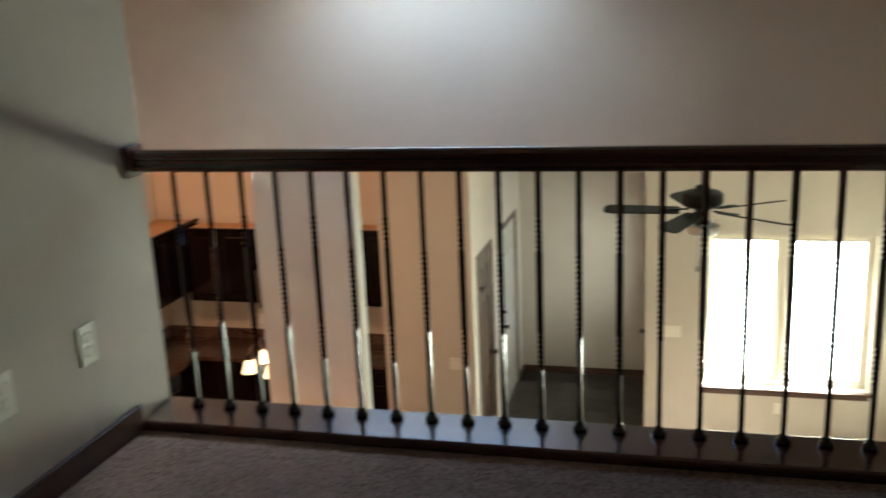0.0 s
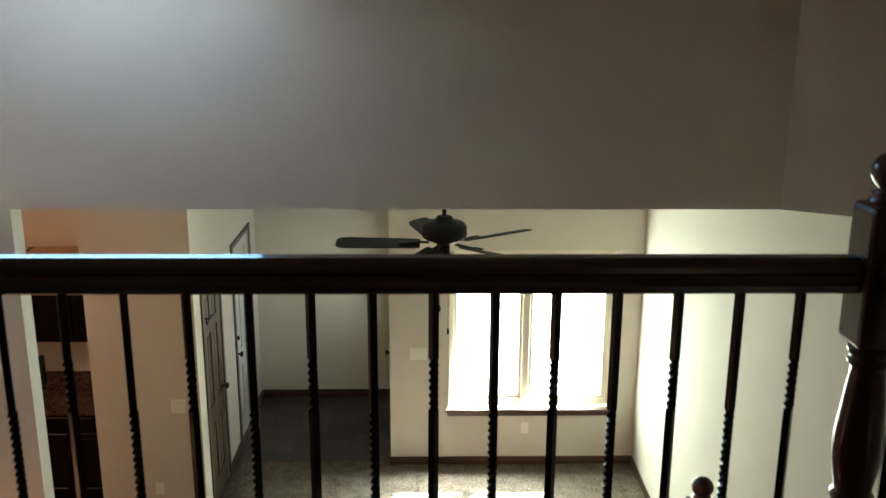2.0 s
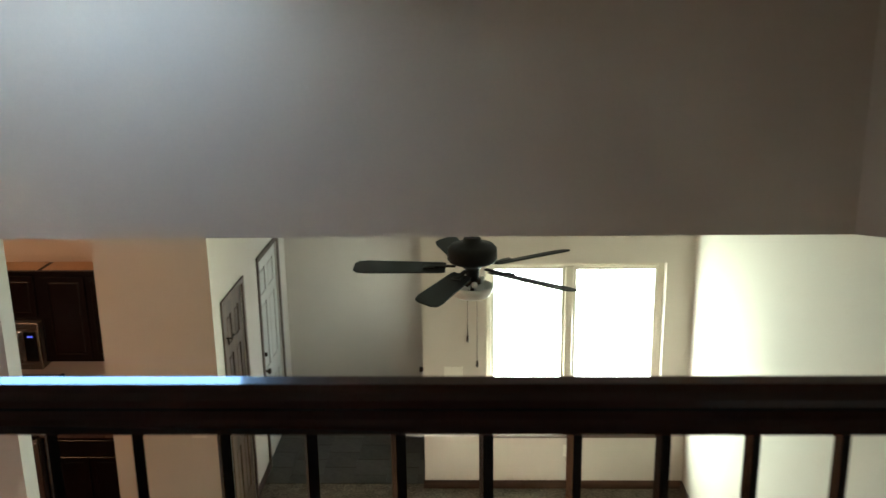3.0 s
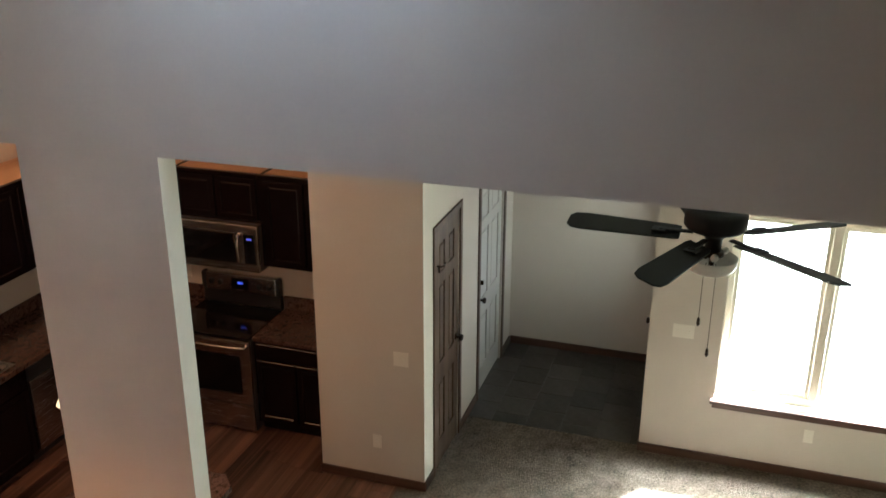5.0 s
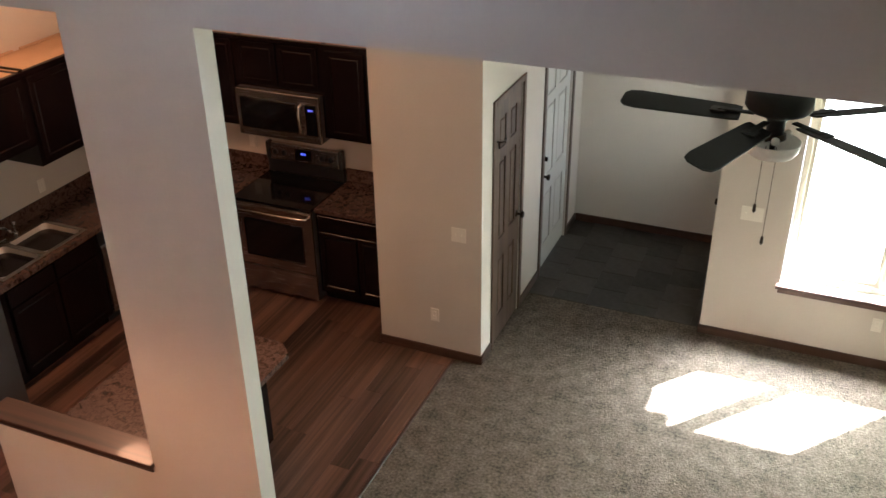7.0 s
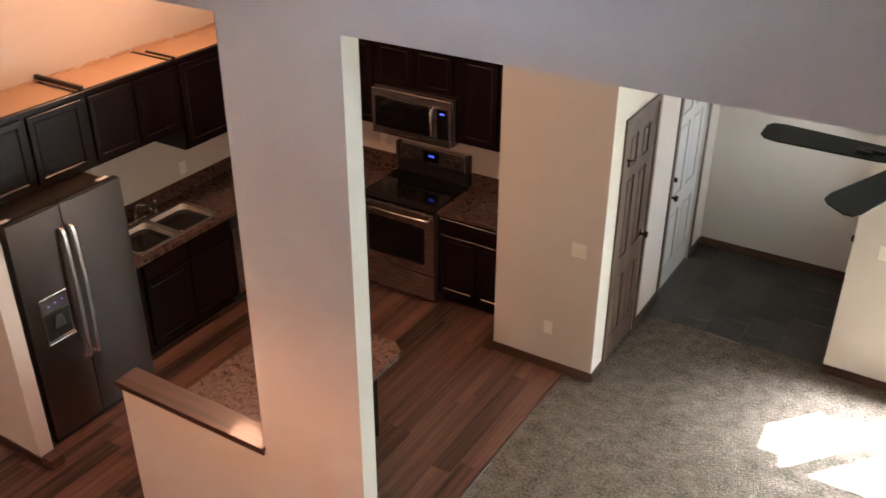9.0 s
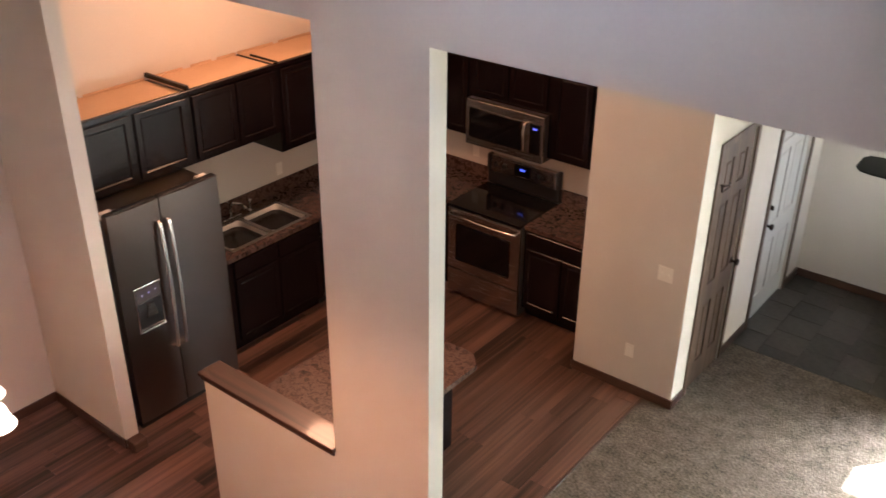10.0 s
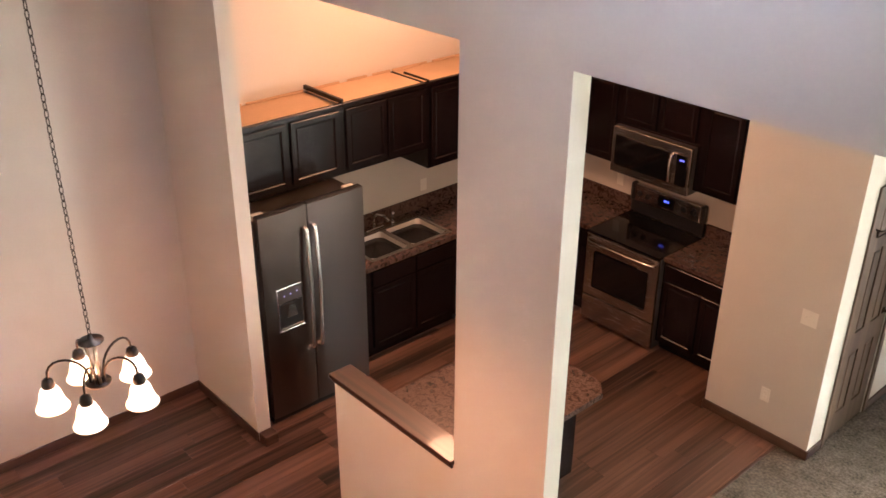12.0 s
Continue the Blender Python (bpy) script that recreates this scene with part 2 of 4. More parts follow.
def prism(bm, outline, m, length):
    """Outline in the xy plane of m, pushed along its z."""
    a = [bm.verts.new(m @ Vector((x, y, 0))) for x, y in outline]
    b = [bm.verts.new(m @ Vector((x, y, length))) for x, y in outline]
    n = len(a)
    for k in range(n):
        bm.faces.new((a[k], a[(k + 1) % n], b[(k + 1) % n], b[k]))
    bm.faces.new(a[::-1]); bm.faces.new(b)
    return bm


def mesh_of(name, bm, material):
    bmesh.ops.recalc_face_normals(bm, faces=bm.faces[:])
    me = bpy.data.meshes.new(name)
    bm.to_mesh(me); bm.free()
    me.materials.append(material)
    return me


def part(name, bm, material, parent=None, label="", m=None):
    ob = new(name, mesh_of(name, bm, material))
    if parent:
        ob.parent = parent
    if m is not None:
        ob.matrix_local = m
    return tagged(ob, label)


def same(name, mesh, parent, m):
    ob = new(name, mesh)
    ob.parent = parent
    ob.matrix_local = m
    return ob


def thing(name, label, category, m=None, group="", kind=""):
    ob = new(name)
    ob.empty_display_size = 0.1
    if m is not None:
        ob.matrix_world = m
    return tagged(ob, label, category, group, kind)


def structure(name, bm, material, label, category):
    return tagged(part(name, bm, material), label, category, kind="structure")


# ---- plan ----
LEFT, RIGHT = -3.70, 3.92        # side walls
H = 3.445                        # underside of the great wall
LOFT = 3.11                      # loft floor
TOP = 6.30                       # upper ceiling
LOW = 3.56                       # ceiling behind the great wall
KB = 3.86                        # kitchen back wall
PX0, PX1, PY = -0.82, 0.048, 2.885   # pantry block
WX, WY = 1.57, 3.985             # window wall
EY = 5.60                        # end of the entry
RAIL_Y = -2.615
LW = 0.262                        # loft side wall

# floors
floor = structure("floor_planks", boxed(LEFT - 0.1, -0.18, -3.0, KB + 0.1, -0.12, -0.004), PLANK_BED, "dark brown wood-look vinyl plank floor", "floor")
structure("floor_carpet", boxed(-0.18, RIGHT + 0.1, -3.0, 4.06, -0.12, 0.0), CARPET, "grey brown cut pile carpet floor", "carpet")
tile_floor = structure("floor_tile", boxed(-0.1, WX + 0.55, 4.06, EY + 0.1, -0.12, -0.004), GROUT, "dark slate-look tile floor of the entry", "floor")
structure("floor_pantry", boxed(PX0, -0.1, 4.06, EY + 0.1, -0.12, -0.01), PLANK_BED, "plain hidden floor inside the closet", "floor")

# great wall with its two openings, column and half wall
bm = bmesh.new()
WT = 4.60
box(bm, LEFT - 0.1, -2.80, 0, 0.11, 0, WT)
box(bm, -2.80, -0.645, 0, 0.11, H, WT)
box(bm, -0.645, 0.0, 0, 0.11, 0, H)
box(bm, -0.645, RIGHT + 0.1, 0, 0.11, H, WT)
bmesh.ops.remove_doubles(bm, verts=bm.verts[:], dist=0.0005)
structure("wall_great", bm, WALL, "tall beige painted wall with two wide openings and a column", "wall")
# slanted corner piece of the upper wall
bm = bmesh.new()
prism(bm, [(3.55, -0.001), (RIGHT - 0.001, -0.001), (RIGHT - 0.001, -0.20)], Matrix.Translation((0, 0, H)), WT - H)
structure("wall_corner", bm, WALL, "beige painted slanted corner of the upper wall", "wall")
bm = boxed(-1.745, -0.645, 0.0, 0.11, 0, 1.12)
half = structure("wall_half", bm, WALL, "low beige half wall beside the column", "wall")
part("wall_cap", boxed(-1.765, -0.64, -0.03, 0.14, 1.123, 1.153, bevel=0.006, seg=2), CAP, half, "dark stained wooden cap board")
part("cap_molding", boxed(-1.76, -0.646, -0.014, -0.001, 1.095, 1.121, bevel=0.003), CAP, half, "dark wooden moulding under the cap")

# outer walls
bm = boxed(LEFT - 0.12, LEFT, -3.0, KB + 0.1, 0, TOP)
structure("wall_left", bm, WALL, "beige painted side wall of the dining area", "wall")
structure("wall_right", boxed(RIGHT, RIGHT + 0.12, -9.5, WY, 0, TOP), WALL, "cream painted side wall lit by the window", "wall")
structure("wall_kitchen", boxed(LEFT, PX0, KB, KB + 0.12, 0, LOW), WALL, "beige painted kitchen back wall", "wall")
# pantry block with two door openings in its side
PD0, PD1, GD0, GD1, DH = 3.15, 3.76, 4.39, 5.22, 2.06
bm = bmesh.new()
box(bm, PX0, PX1, PY, PY + 0.11, 0, LOW)
box(bm, PX0, PX0 + 0.11, PY + 0.11, EY + 0.1, 0, LOW)
for y0, y1, z0 in ((PY + 0.11, PD0, 0), (PD0, PD1, DH), (PD1, GD0, 0), (GD0, GD1, DH), (GD1, EY + 0.1, 0)):
    box(bm, PX1 - 0.11, PX1, y0, y1, z0, LOW)
structure("wall_pantry", bm, WALL, "tan painted walls of the closet block", "wall")
structure("wall_entry", boxed(PX1, WX + 0.55, EY, EY + 0.12, 0, LOW), WALL, "cream painted end wall of the entry", "wall")
# window wall
W0, W1, WZ0, WZ1 = 2.125, 3.68, 0.60, 2.16
bm = bmesh.new()
for x0, x1, z0, z1 in ((WX, W0, 0, LOW), (W0, W1, 0, WZ0), (W0, W1, WZ1, LOW), (W1, RIGHT + 0.12, 0, LOW)):
    box(bm, x0, x1, WY, WY + 0.15, z0, z1)
structure("wall_window", bm, WALL, "cream painted wall with a wide window", "wall")
bm = bmesh.new()
for y0, y1, z0 in ((WY + 0.15, 4.45, 0), (4.45, 5.25, DH), (5.25, EY, 0)):
    box(bm, WX, WX + 0.11, y0, y1, z0, LOW)
structure("wall_closet", bm, WALL, "cream painted side wall of the entry", "wall")
# ceilings
structure("ceiling_low", boxed(LEFT - 0.12, RIGHT + 0.12, 0.11, EY + 0.12, LOW, LOW + 0.15), CEIL, "white textured ceiling of kitchen and living room", "ceiling")
bm = bmesh.new()
SY = (0.10, -0.05, -0.71, -3.27)
for x0, x1, y0, y1 in ((LEFT - 0.12, -0.08, SY[0], SY[3]), (1.18, RIGHT + 0.12, SY[0], SY[3]), (-0.08, 1.18, SY[0], SY[1]), (-0.08, 1.18, SY[2], SY[3])):
    z0, z1 = 4.50 - 0.55 * y0, 4.50 - 0.55 * y1
    prism(bm, [(y0, z0), (y1, z1), (y1, z1 + 0.22), (y0, z0 + 0.22)], Matrix(((0, 0, 1, x0), (1, 0, 0, 0), (0, 1, 0, 0), (0, 0, 0, 1))), x1 - x0)
box(bm, LEFT - 0.12, RIGHT + 0.12, -9.5, -3.27, TOP, TOP + 0.22)
structure("ceiling_high", bm, CEIL, "white textured vaulted ceiling with a skylight well", "ceiling")
# loft
structure("floor_loft", boxed(LW, 2.76, -9.5, RAIL_Y - 0.13, LOFT - 0.02, LOFT), LOFT_CARPET, "brown carpet of the loft floor", "carpet")
structure("floor_loft_structure", boxed(LEFT - 0.12, 2.76, -9.5, RAIL_Y + 0.05, LOFT - 0.30, LOFT - 0.021), WALL, "painted edge of the loft floor", "floor")
structure("wall_loft_left", boxed(LW - 0.11, LW, -9.5, RAIL_Y + 0.05, LOFT - 0.02, TOP), WALL, "beige painted loft side wall with switches", "wall")
structure("wall_loft_front", boxed(LEFT - 0.1, LW - 0.11, RAIL_Y - 0.06, RAIL_Y + 0.05, LOFT - 0.02, TOP), WALL, "beige painted wall over the dining area", "wall")
bm = boxed(LEFT, RIGHT, -9.62, -9.5, 0, TOP)
structure("wall_back", bm, WALL, "beige painted rear wall of the loft", "wall")
structure("wall_under_loft", boxed(LEFT - 0.1, 2.76, -3.12, -3.0, 0, LOFT - 0.31), WALL, "beige painted wall under the loft", "wall")


# baseboards
def baseboard(name, x0, x1, y0, y1, z, mat_):
    structure(name, boxed(x0, x1, y0, y1, z + 0.001, z + 0.085, bevel=0.004), mat_, "dark brown wooden baseboard", "baseboard")


T = 0.014
baseboard("baseboard_stub", LEFT + T, -2.80 + T, -T, -0.0005, 0, TRIM_X)
baseboard("baseboard_stub_end", -2.6895, -2.80 + T, 0.0, 0.11, 0, TRIM_Y)
baseboard("baseboard_left", LEFT + 0.0005, LEFT + T, -3.0, -0.0005, 0, TRIM_Y)
baseboard("baseboard_half", -1.745, 0.0, -T, -0.0005, 0, TRIM_X)
baseboard("baseboard_column", 0.0005, T, -T, 0.11 + T, 0, TRIM_Y)
baseboard("baseboard_pantry", PX0 - T, PX1 + T, PY - T, PY - 0.0005, 0, TRIM_X)
for k, (y0, y1) in enumerate(((PY, PD0 - 0.06), (PD1 + 0.06, GD0 - 0.06), (GD1 + 0.06, EY - T))):
    baseboard("baseboard_side_%d" % (k + 1), PX1 + 0.0005, PX1 + T, y0, y1, 0, TRIM_Y)
baseboard("baseboard_entry", PX1 + T, WX, EY - T, EY - 0.0005, 0, TRIM_X)
baseboard("baseboard_window", WX - T, RIGHT, WY - T, WY - 0.0005, 0, TRIM_X)
baseboard("baseboard_closet", WX - T, WX - 0.0005, WY, 4.38, 0, TRIM_Y)
baseboard("baseboard_right", RIGHT - T, RIGHT - 0.0005, -1.3, WY - T, 0, TRIM_Y)
baseboard("baseboard_loft", LW + 0.0005, LW + T, -9.5, RAIL_Y - 0.13, LOFT, TRIM_Y)

# living room window
win = thing("window_1", "wide two-pane slider window with beige frame, bright daylight outside", "window", kind="structure")
FY = WY + 0.085
bm = bmesh.new()
for x0, x1, z0, z1 in ((W0 + 0.002, W0 + 0.05, WZ0, WZ1), (W1 - 0.05, W1 - 0.002, WZ0, WZ1), (W0 + 0.05, W1 - 0.05, WZ0, WZ0 + 0.05), (W0 + 0.05, W1 - 0.05, WZ1 - 0.05, WZ1 - 0.002)):
    box(bm, x0, x1, FY, FY + 0.06, z0, z1, bevel=0.004)
part("window_frame", bm, VINYL, win)
MX = 2.86
part("mullion", boxed(MX - 0.035, MX + 0.035, FY - 0.012, FY + 0.05, WZ0 + 0.05, WZ1 - 0.05, bevel=0.005), VINYL, win)
for x0, x1, dy in ((W0 + 0.05, MX - 0.035, 0.03), (MX + 0.035, W1 - 0.05, 0.012)):
    bm = bmesh.new()
    for a, b, c, d in ((x0, x0 + 0.03, WZ0 + 0.05, WZ1 - 0.05), (x1 - 0.03, x1, WZ0 + 0.05, WZ1 - 0.05), (x0 + 0.03, x1 - 0.03, WZ0 + 0.05, WZ0 + 0.085), (x0 + 0.03, x1 - 0.03, WZ1 - 0.085, WZ1 - 0.05)):
        box(bm, a, b, FY + dy - 0.008, FY + dy + 0.012, c, d, bevel=0.003)
    part("sash", bm, VINYL, win)
    pane = part("pane", boxed(x0 + 0.03, x1 - 0.03, FY + dy, FY + dy + 0.004, WZ0 + 0.085, WZ1 - 0.085), GLASS, win)
    pane.visible_shadow = False
part("window_sill", boxed(W0 - 0.03, W1 + 0.03, WY - 0.06, FY - 0.001, WZ0 - 0.03, WZ0 - 0.001, bevel=0.005, seg=2), TRIM_X, win, "brown wooden stool")
part("apron", boxed(W0 - 0.01, W1 + 0.01, WY - 0.016, WY - 0.001, WZ0 - 0.085, WZ0 - 0.031, bevel=0.004), TRIM_X, win)

# skylight
w = thing("window_2", "fixed skylight window with pale frame in the vaulted ceiling", "skylight", SKY_M @ Matrix.Translation((0, 0, 0.09)), kind="structure")
bm = bmesh.new()
for a, b, c, d in ((-0.63, -0.58, -0.37, 0.37), (0.58, 0.63, -0.37, 0.37), (-0.58, 0.58, -0.37, -0.32), (-0.58, 0.58, 0.32, 0.37)):
    box(bm, a, b, c, d, 0.04, 0.08, bevel=0.004)
part("window_frame", bm, VINYL, w)
part("pane", boxed(-0.58, 0.58, -0.32, 0.32, 0.055, 0.06), GLASS, w)

# outside
structure("ground", boxed(-400, 400, 4.20, 800, -0.4, -0.15), OUT_GROUND, "pale sunlit ground outside the window", "ground")
structure("eave", boxed(WX + 0.552, 5.5, WY + 0.16, 4.83, 2.62, 2.74), SIDING, "roof overhang over the window", "roof")
structure("porch_roof", boxed(WX + 0.111, 3.124, WY + 0.151, 6.40, 2.50, 2.60), SIDING, "flat roof of the entrance porch", "roof")


# ---- doors ----
def panel_slab(w, h, t, material, name, parent, label, m):
    """Six-panel door leaf, hinged edge at x = 0, face towards -y."""
    st, top_r, lock, mid, bot = 0.11, 0.12, 0.18, 0.10, 0.22
    rows = [(bot, bot + 0.52), (bot + 0.52 + lock, h - top_r - 0.24 - mid), (h - top_r - 0.24, h - top_r)]
    cw = (w - 3 * st) / 2
    cols = [(st, st + cw), (2 * st + cw, w - st)]
    bm = bmesh.new()
    zs, xs = [0] + [z for r in rows for z in r] + [h], [0] + [x for c in cols for x in c] + [w]
    for i in range(len(xs) - 1):
        for j in range(len(zs) - 1):
            hole = i % 2 == 1 and j % 2 == 1
            if not hole:
                box(bm, xs[i], xs[i + 1], 0, t, zs[j], zs[j + 1])
    bmesh.ops.remove_doubles(bm, verts=bm.verts[:], dist=0.0003)
    leaf = part(name, bm, material, parent, label, m)
    for x0, x1 in cols:
        for z0, z1 in rows:
            b2 = bmesh.new()
            box(b2, x0, x1, 0.010, t - 0.010, z0, z1)
            box(b2, x0 + 0.022, x1 - 0.022, 0.003, 0.012, z0 + 0.022, z1 - 0.022, bevel=0.006)
            part("panel", b2, material, leaf)
    return leaf


def knob(parent, x, z, y0=0.0):
    b = bmesh.new()
    lathe(b, [(0.001, 0), (0.030, 0.001), (0.030, 0.006), (0.012, 0.010), (0.011, 0.032), (0.024, 0.040), (0.029, 0.052), (0.024, 0.064), (0.001, 0.067)], 16, pose(x, y0, z, 90, 0, 0))
    part("door_knob", b, BRONZE, parent, "dark bronze round knob")


def casing(parent, w, h, width=0.057):
    """Casing and jamb round a door opening, in the door's own frame."""
    for nm, a in (("casing", (-width, -0.002, -0.016, -0.001, 0.0, h + width)), ("casing", (w + 0.002, w + width, -0.016, -0.001, 0.0, h + width)), ("casing", (-0.002, w + 0.002, -0.016, -0.001, h + 0.002, h + width))):
        part(nm, boxed(*a, bevel=0.004), TRIM_Z, parent)


# closet door: its frame looks towards +x, so local -y is world +x, local x is world +y
DOOR_M = Matrix(((0, -1, 0, 0), (1, 0, 0, 0), (0, 0, 1, 0), (0, 0, 0, 1)))
d1 = thing("door_1", "closed dark brown six-panel closet door with bronze knob", "door", Matrix.Translation((PX1, PD0, 0.0)) @ DOOR_M, kind="structure")
leaf = panel_slab(PD1 - PD0 - 0.012, DH - 0.02, 0.035, TRIM_Z, "door_leaf", d1, "", Matrix.Translation((0.006, 0.004, 0.012)))
knob(leaf, PD1 - PD0 - 0.07, 0.95)
casing(d1, PD1 - PD0, DH)
for z in (0.22, 1.05, 1.83):
    part("hinge", boxed(-0.006, 0.008, -0.012, 0.004, z - 0.045, z + 0.045, bevel=0.003), BRONZE, d1, "dark hinge")
b = bmesh.new()
tube(b, [(0.0, -0.012, 1.80), (0.0, -0.05, 1.80), (0.03, -0.062, 1.80), (0.065, -0.058, 1.80)], 0.006)
lathe(b, [(0.001, 0), (0.013, 0.001), (0.013, 0.012), (0.001, 0.013)], 10, pose(0.065, -0.052, 1.80, 90, 0, 0))
tube(b, [(0.0, -0.03, 1.80), (0.0, -0.034, 1.75)], 0.008)
part("door_stop", b, BRONZE, d1, "bronze hinge-pin door stop")

d2 = thing("door_2", "closed white steel door with deadbolt and bronze knob, brown frame", "door", Matrix.Translation((PX1, GD0, 0.0)) @ DOOR_M, kind="structure")
leaf = panel_slab(GD1 - GD0 - 0.012, DH - 0.02, 0.04, WHITE_DOOR, "door_leaf", d2, "white painted leaf", Matrix.Translation((0.006, 0.02, 0.012)))
knob(leaf, 0.07, 0.95)
b = bmesh.new()
lathe(b, [(0.001, 0), (0.030, 0.001), (0.028, 0.012), (0.010, 0.014), (0.010, 0.02), (0.001, 0.021)], 16, pose(0.07, 0.0, 1.12, 90, 0, 0))
box(b, 0.063, 0.077, -0.04, -0.014, 1.10, 1.14, bevel=0.003)
part("deadbolt", b, BRONZE, leaf, "bronze deadbolt thumb turn")
casing(d2, GD1 - GD0, DH)
for z in (0.95, 1.12):
    part("strike_plate", boxed(-0.0015, 0.006, -0.012, 0.018, z - 0.03, z + 0.03, bevel=0.001), BRONZE, d2)

d3 = thing("door_3", "closed brown entrance door with a glazed upper half", "door", Matrix.Translation((WX, 5.25, 0.0)) @ Matrix(((0, 1, 0, 0), (-1, 0, 0, 0), (0, 0, 1, 0), (0, 0, 0, 1))), kind="structure")
bm = bmesh.new()
for a in ((0.006, 0.12, 0.012, DH - 0.008), (0.68, 0.794, 0.012, DH - 0.008), (0.12, 0.68, 0.012, 1.06), (0.12, 0.68, 1.96, DH - 0.008)):
    box(bm, a[0], a[1], 0.004, 0.044, a[2], a[3])
bmesh.ops.remove_doubles(bm, verts=bm.verts[:], dist=0.0003)
leaf = part("door_leaf", bm, TRIM_Z, d3)
part("lower_panel", boxed(0.18, 0.62, -0.002, 0.004, 0.24, 0.92, bevel=0.004), TRIM_Z, leaf)
pane = part("pane", boxed(0.121, 0.679, 0.020, 0.026, 1.061, 1.959), GLASS, leaf)
pane.visible_shadow = False
knob(leaf, 0.72, 0.95)
casing(d3, 0.80, DH)


# ---- loft railing and stairs ----
def baluster_mesh(h, bands):
    """Square iron bar, twisted within the given height bands."""
    b, s, zs, turn, prev = bmesh.new(), 0.0068, [0.0], 0.0, None
    step = 0.0055
    cuts = sorted([0.0, h] + [z for band in bands for z in band])
    levels = []
    for a, c in zip(cuts, cuts[1:]):
        twist = any(a >= p - 1e-6 and c <= q + 1e-6 for p, q in bands)
        n = max(1, int((c - a) / step)) if twist else 1
        for k in range(n):
            levels.append((a + (c - a) * k / n, turn))
            if twist:
                turn += math.radians(34)
    levels.append((h, turn))
    for z, ang in levels:
        ring = [b.verts.new((1.41 * s * math.cos(ang + math.pi / 4 + k * math.pi / 2), 1.41 * s * math.sin(ang + math.pi / 4 + k * math.pi / 2), z)) for k in range(4)]
        if prev:
            for k in range(4):
                b.faces.new((prev[k], prev[(k + 1) % 4], ring[(k + 1) % 4], ring[k]))
        prev = ring
    return mesh_of("baluster", b, IRON)


BH = 0.752
BALUSTERS = [baluster_mesh(BH, [(0.28, 0.52)]), baluster_mesh(BH, [(0.18, 0.29), (0.52, 0.62)])]
b = bmesh.new()
lathe(b, [(0.021, 0), (0.021, 0.012), (0.014, 0.020), (0.014, 0.026), (0.009, 0.030)], 8)
COLLAR = mesh_of("collar", b, IRON)
RAIL_OUT = [(-0.030, 0.004), (-0.022, 0.0), (0.022, 0.0), (0.030, 0.004), (0.031, 0.016), (0.025, 0.022), (0.027, 0.034), (0.033, 0.040), (0.033, 0.050), (0.027, 0.058), (0.014, 0.064), (-0.014, 0.064), (-0.027, 0.058), (-0.033, 0.050), (-0.033, 0.040), (-0.027, 0.034), (-0.025, 0.022), (-0.031, 0.016)]
RAIL_OUT = [(0.85 * x, y) for x, y in RAIL_OUT]


def handrail(a, c):
    """Moulded rail from a to c, both at its underside."""
    a, c = Vector(a), Vector(c)
    d = (c - a).normalized()
    side = Vector((0, 0, 1)).cross(d).normalized()
    up = d.cross(side)
    m = Matrix((side, up, d)).transposed().to_4x4()
    m.translation = a
    b = prism(bmesh.new(), RAIL_OUT, m, (c - a).length)
    return b


def newel(name, parent, x, y, z0, label=""):
    """Turned post: base block, turned shaft, square block, ball."""
    post = part(name, boxed(-0.046, 0.046, -0.046, 0.046, 0, 0.26, bevel=0.005, seg=2), CHERRY_Z, parent, label, Matrix.Translation((x, y, z0)))
    b = bmesh.new()
    turned = [(0.046, 0.330), (0.046, 0.338), (0.036, 0.346), (0.042, 0.356), (0.042, 0.366), (0.034, 0.374), (0.040, 0.392), (0.043, 0.41), (0.036, 0.424), (0.040, 0.432), (0.040, 0.44), (0.033, 0.446), (0.044, 0.50), (0.045, 0.54), (0.038, 0.60), (0.031, 0.652), (0.030, 0.66), (0.038, 0.665), (0.038, 0.672), (0.032, 0.677), (0.040, 0.685), (0.040, 0.692), (0.034, 0.697)]
    lathe(b, [(r, 0.260 + (z - 0.330) * 0.427 / 0.367) for r, z in turned], 20)
    part("shaft", b, CHERRY_Z, post)
    part("top_block", boxed(-0.046, 0.046, -0.046, 0.046, 0.688, 0.944, bevel=0.010, seg=2), CHERRY_Z, post)
    b = bmesh.new()
    prof = [(0.036, 0.944), (0.036, 0.951), (0.027, 0.957), (0.033, 0.963), (0.022, 0.969)]
    prof += [(0.038 * math.sin(t), 1.001 - 0.036 * math.cos(t)) for t in [0.6 + 2.5 * k / 9 for k in range(10)]]
    lathe(b, prof, 20)
    part("finial", b, CHERRY_Z, post)
    return post


rail = thing("loft_railing", "dark cherry wood loft railing with twisted black iron balusters", "railing", kind="thing")
RZ = LOFT + 0.777
NX = 2.699
part("handrail", handrail((LW + 0.001, RAIL_Y, RZ), (NX - 0.046, RAIL_Y, RZ)), CHERRY_X, rail, "glossy dark cherry wood handrail")
part("rosette", boxed(LW, LW + 0.012, RAIL_Y - 0.05, RAIL_Y + 0.045, RZ - 0.015, RZ + 0.08, bevel=0.004), CHERRY_Z, rail)
part("shoe_plate", boxed(LW + 0.001, 2.765, RAIL_Y - 0.13, RAIL_Y + 0.06, LOFT - 0.004, LOFT + 0.032, bevel=0.006, seg=2), CHERRY_X, rail, "glossy dark cherry wood base plate")
part("fascia", boxed(LW + 0.001, 2.765, RAIL_Y + 0.051, RAIL_Y + 0.066, LOFT - 0.30, LOFT - 0.005, bevel=0.003), CHERRY_X, rail)
newel("newel_post", rail, NX, RAIL_Y, LOFT - 0.01)
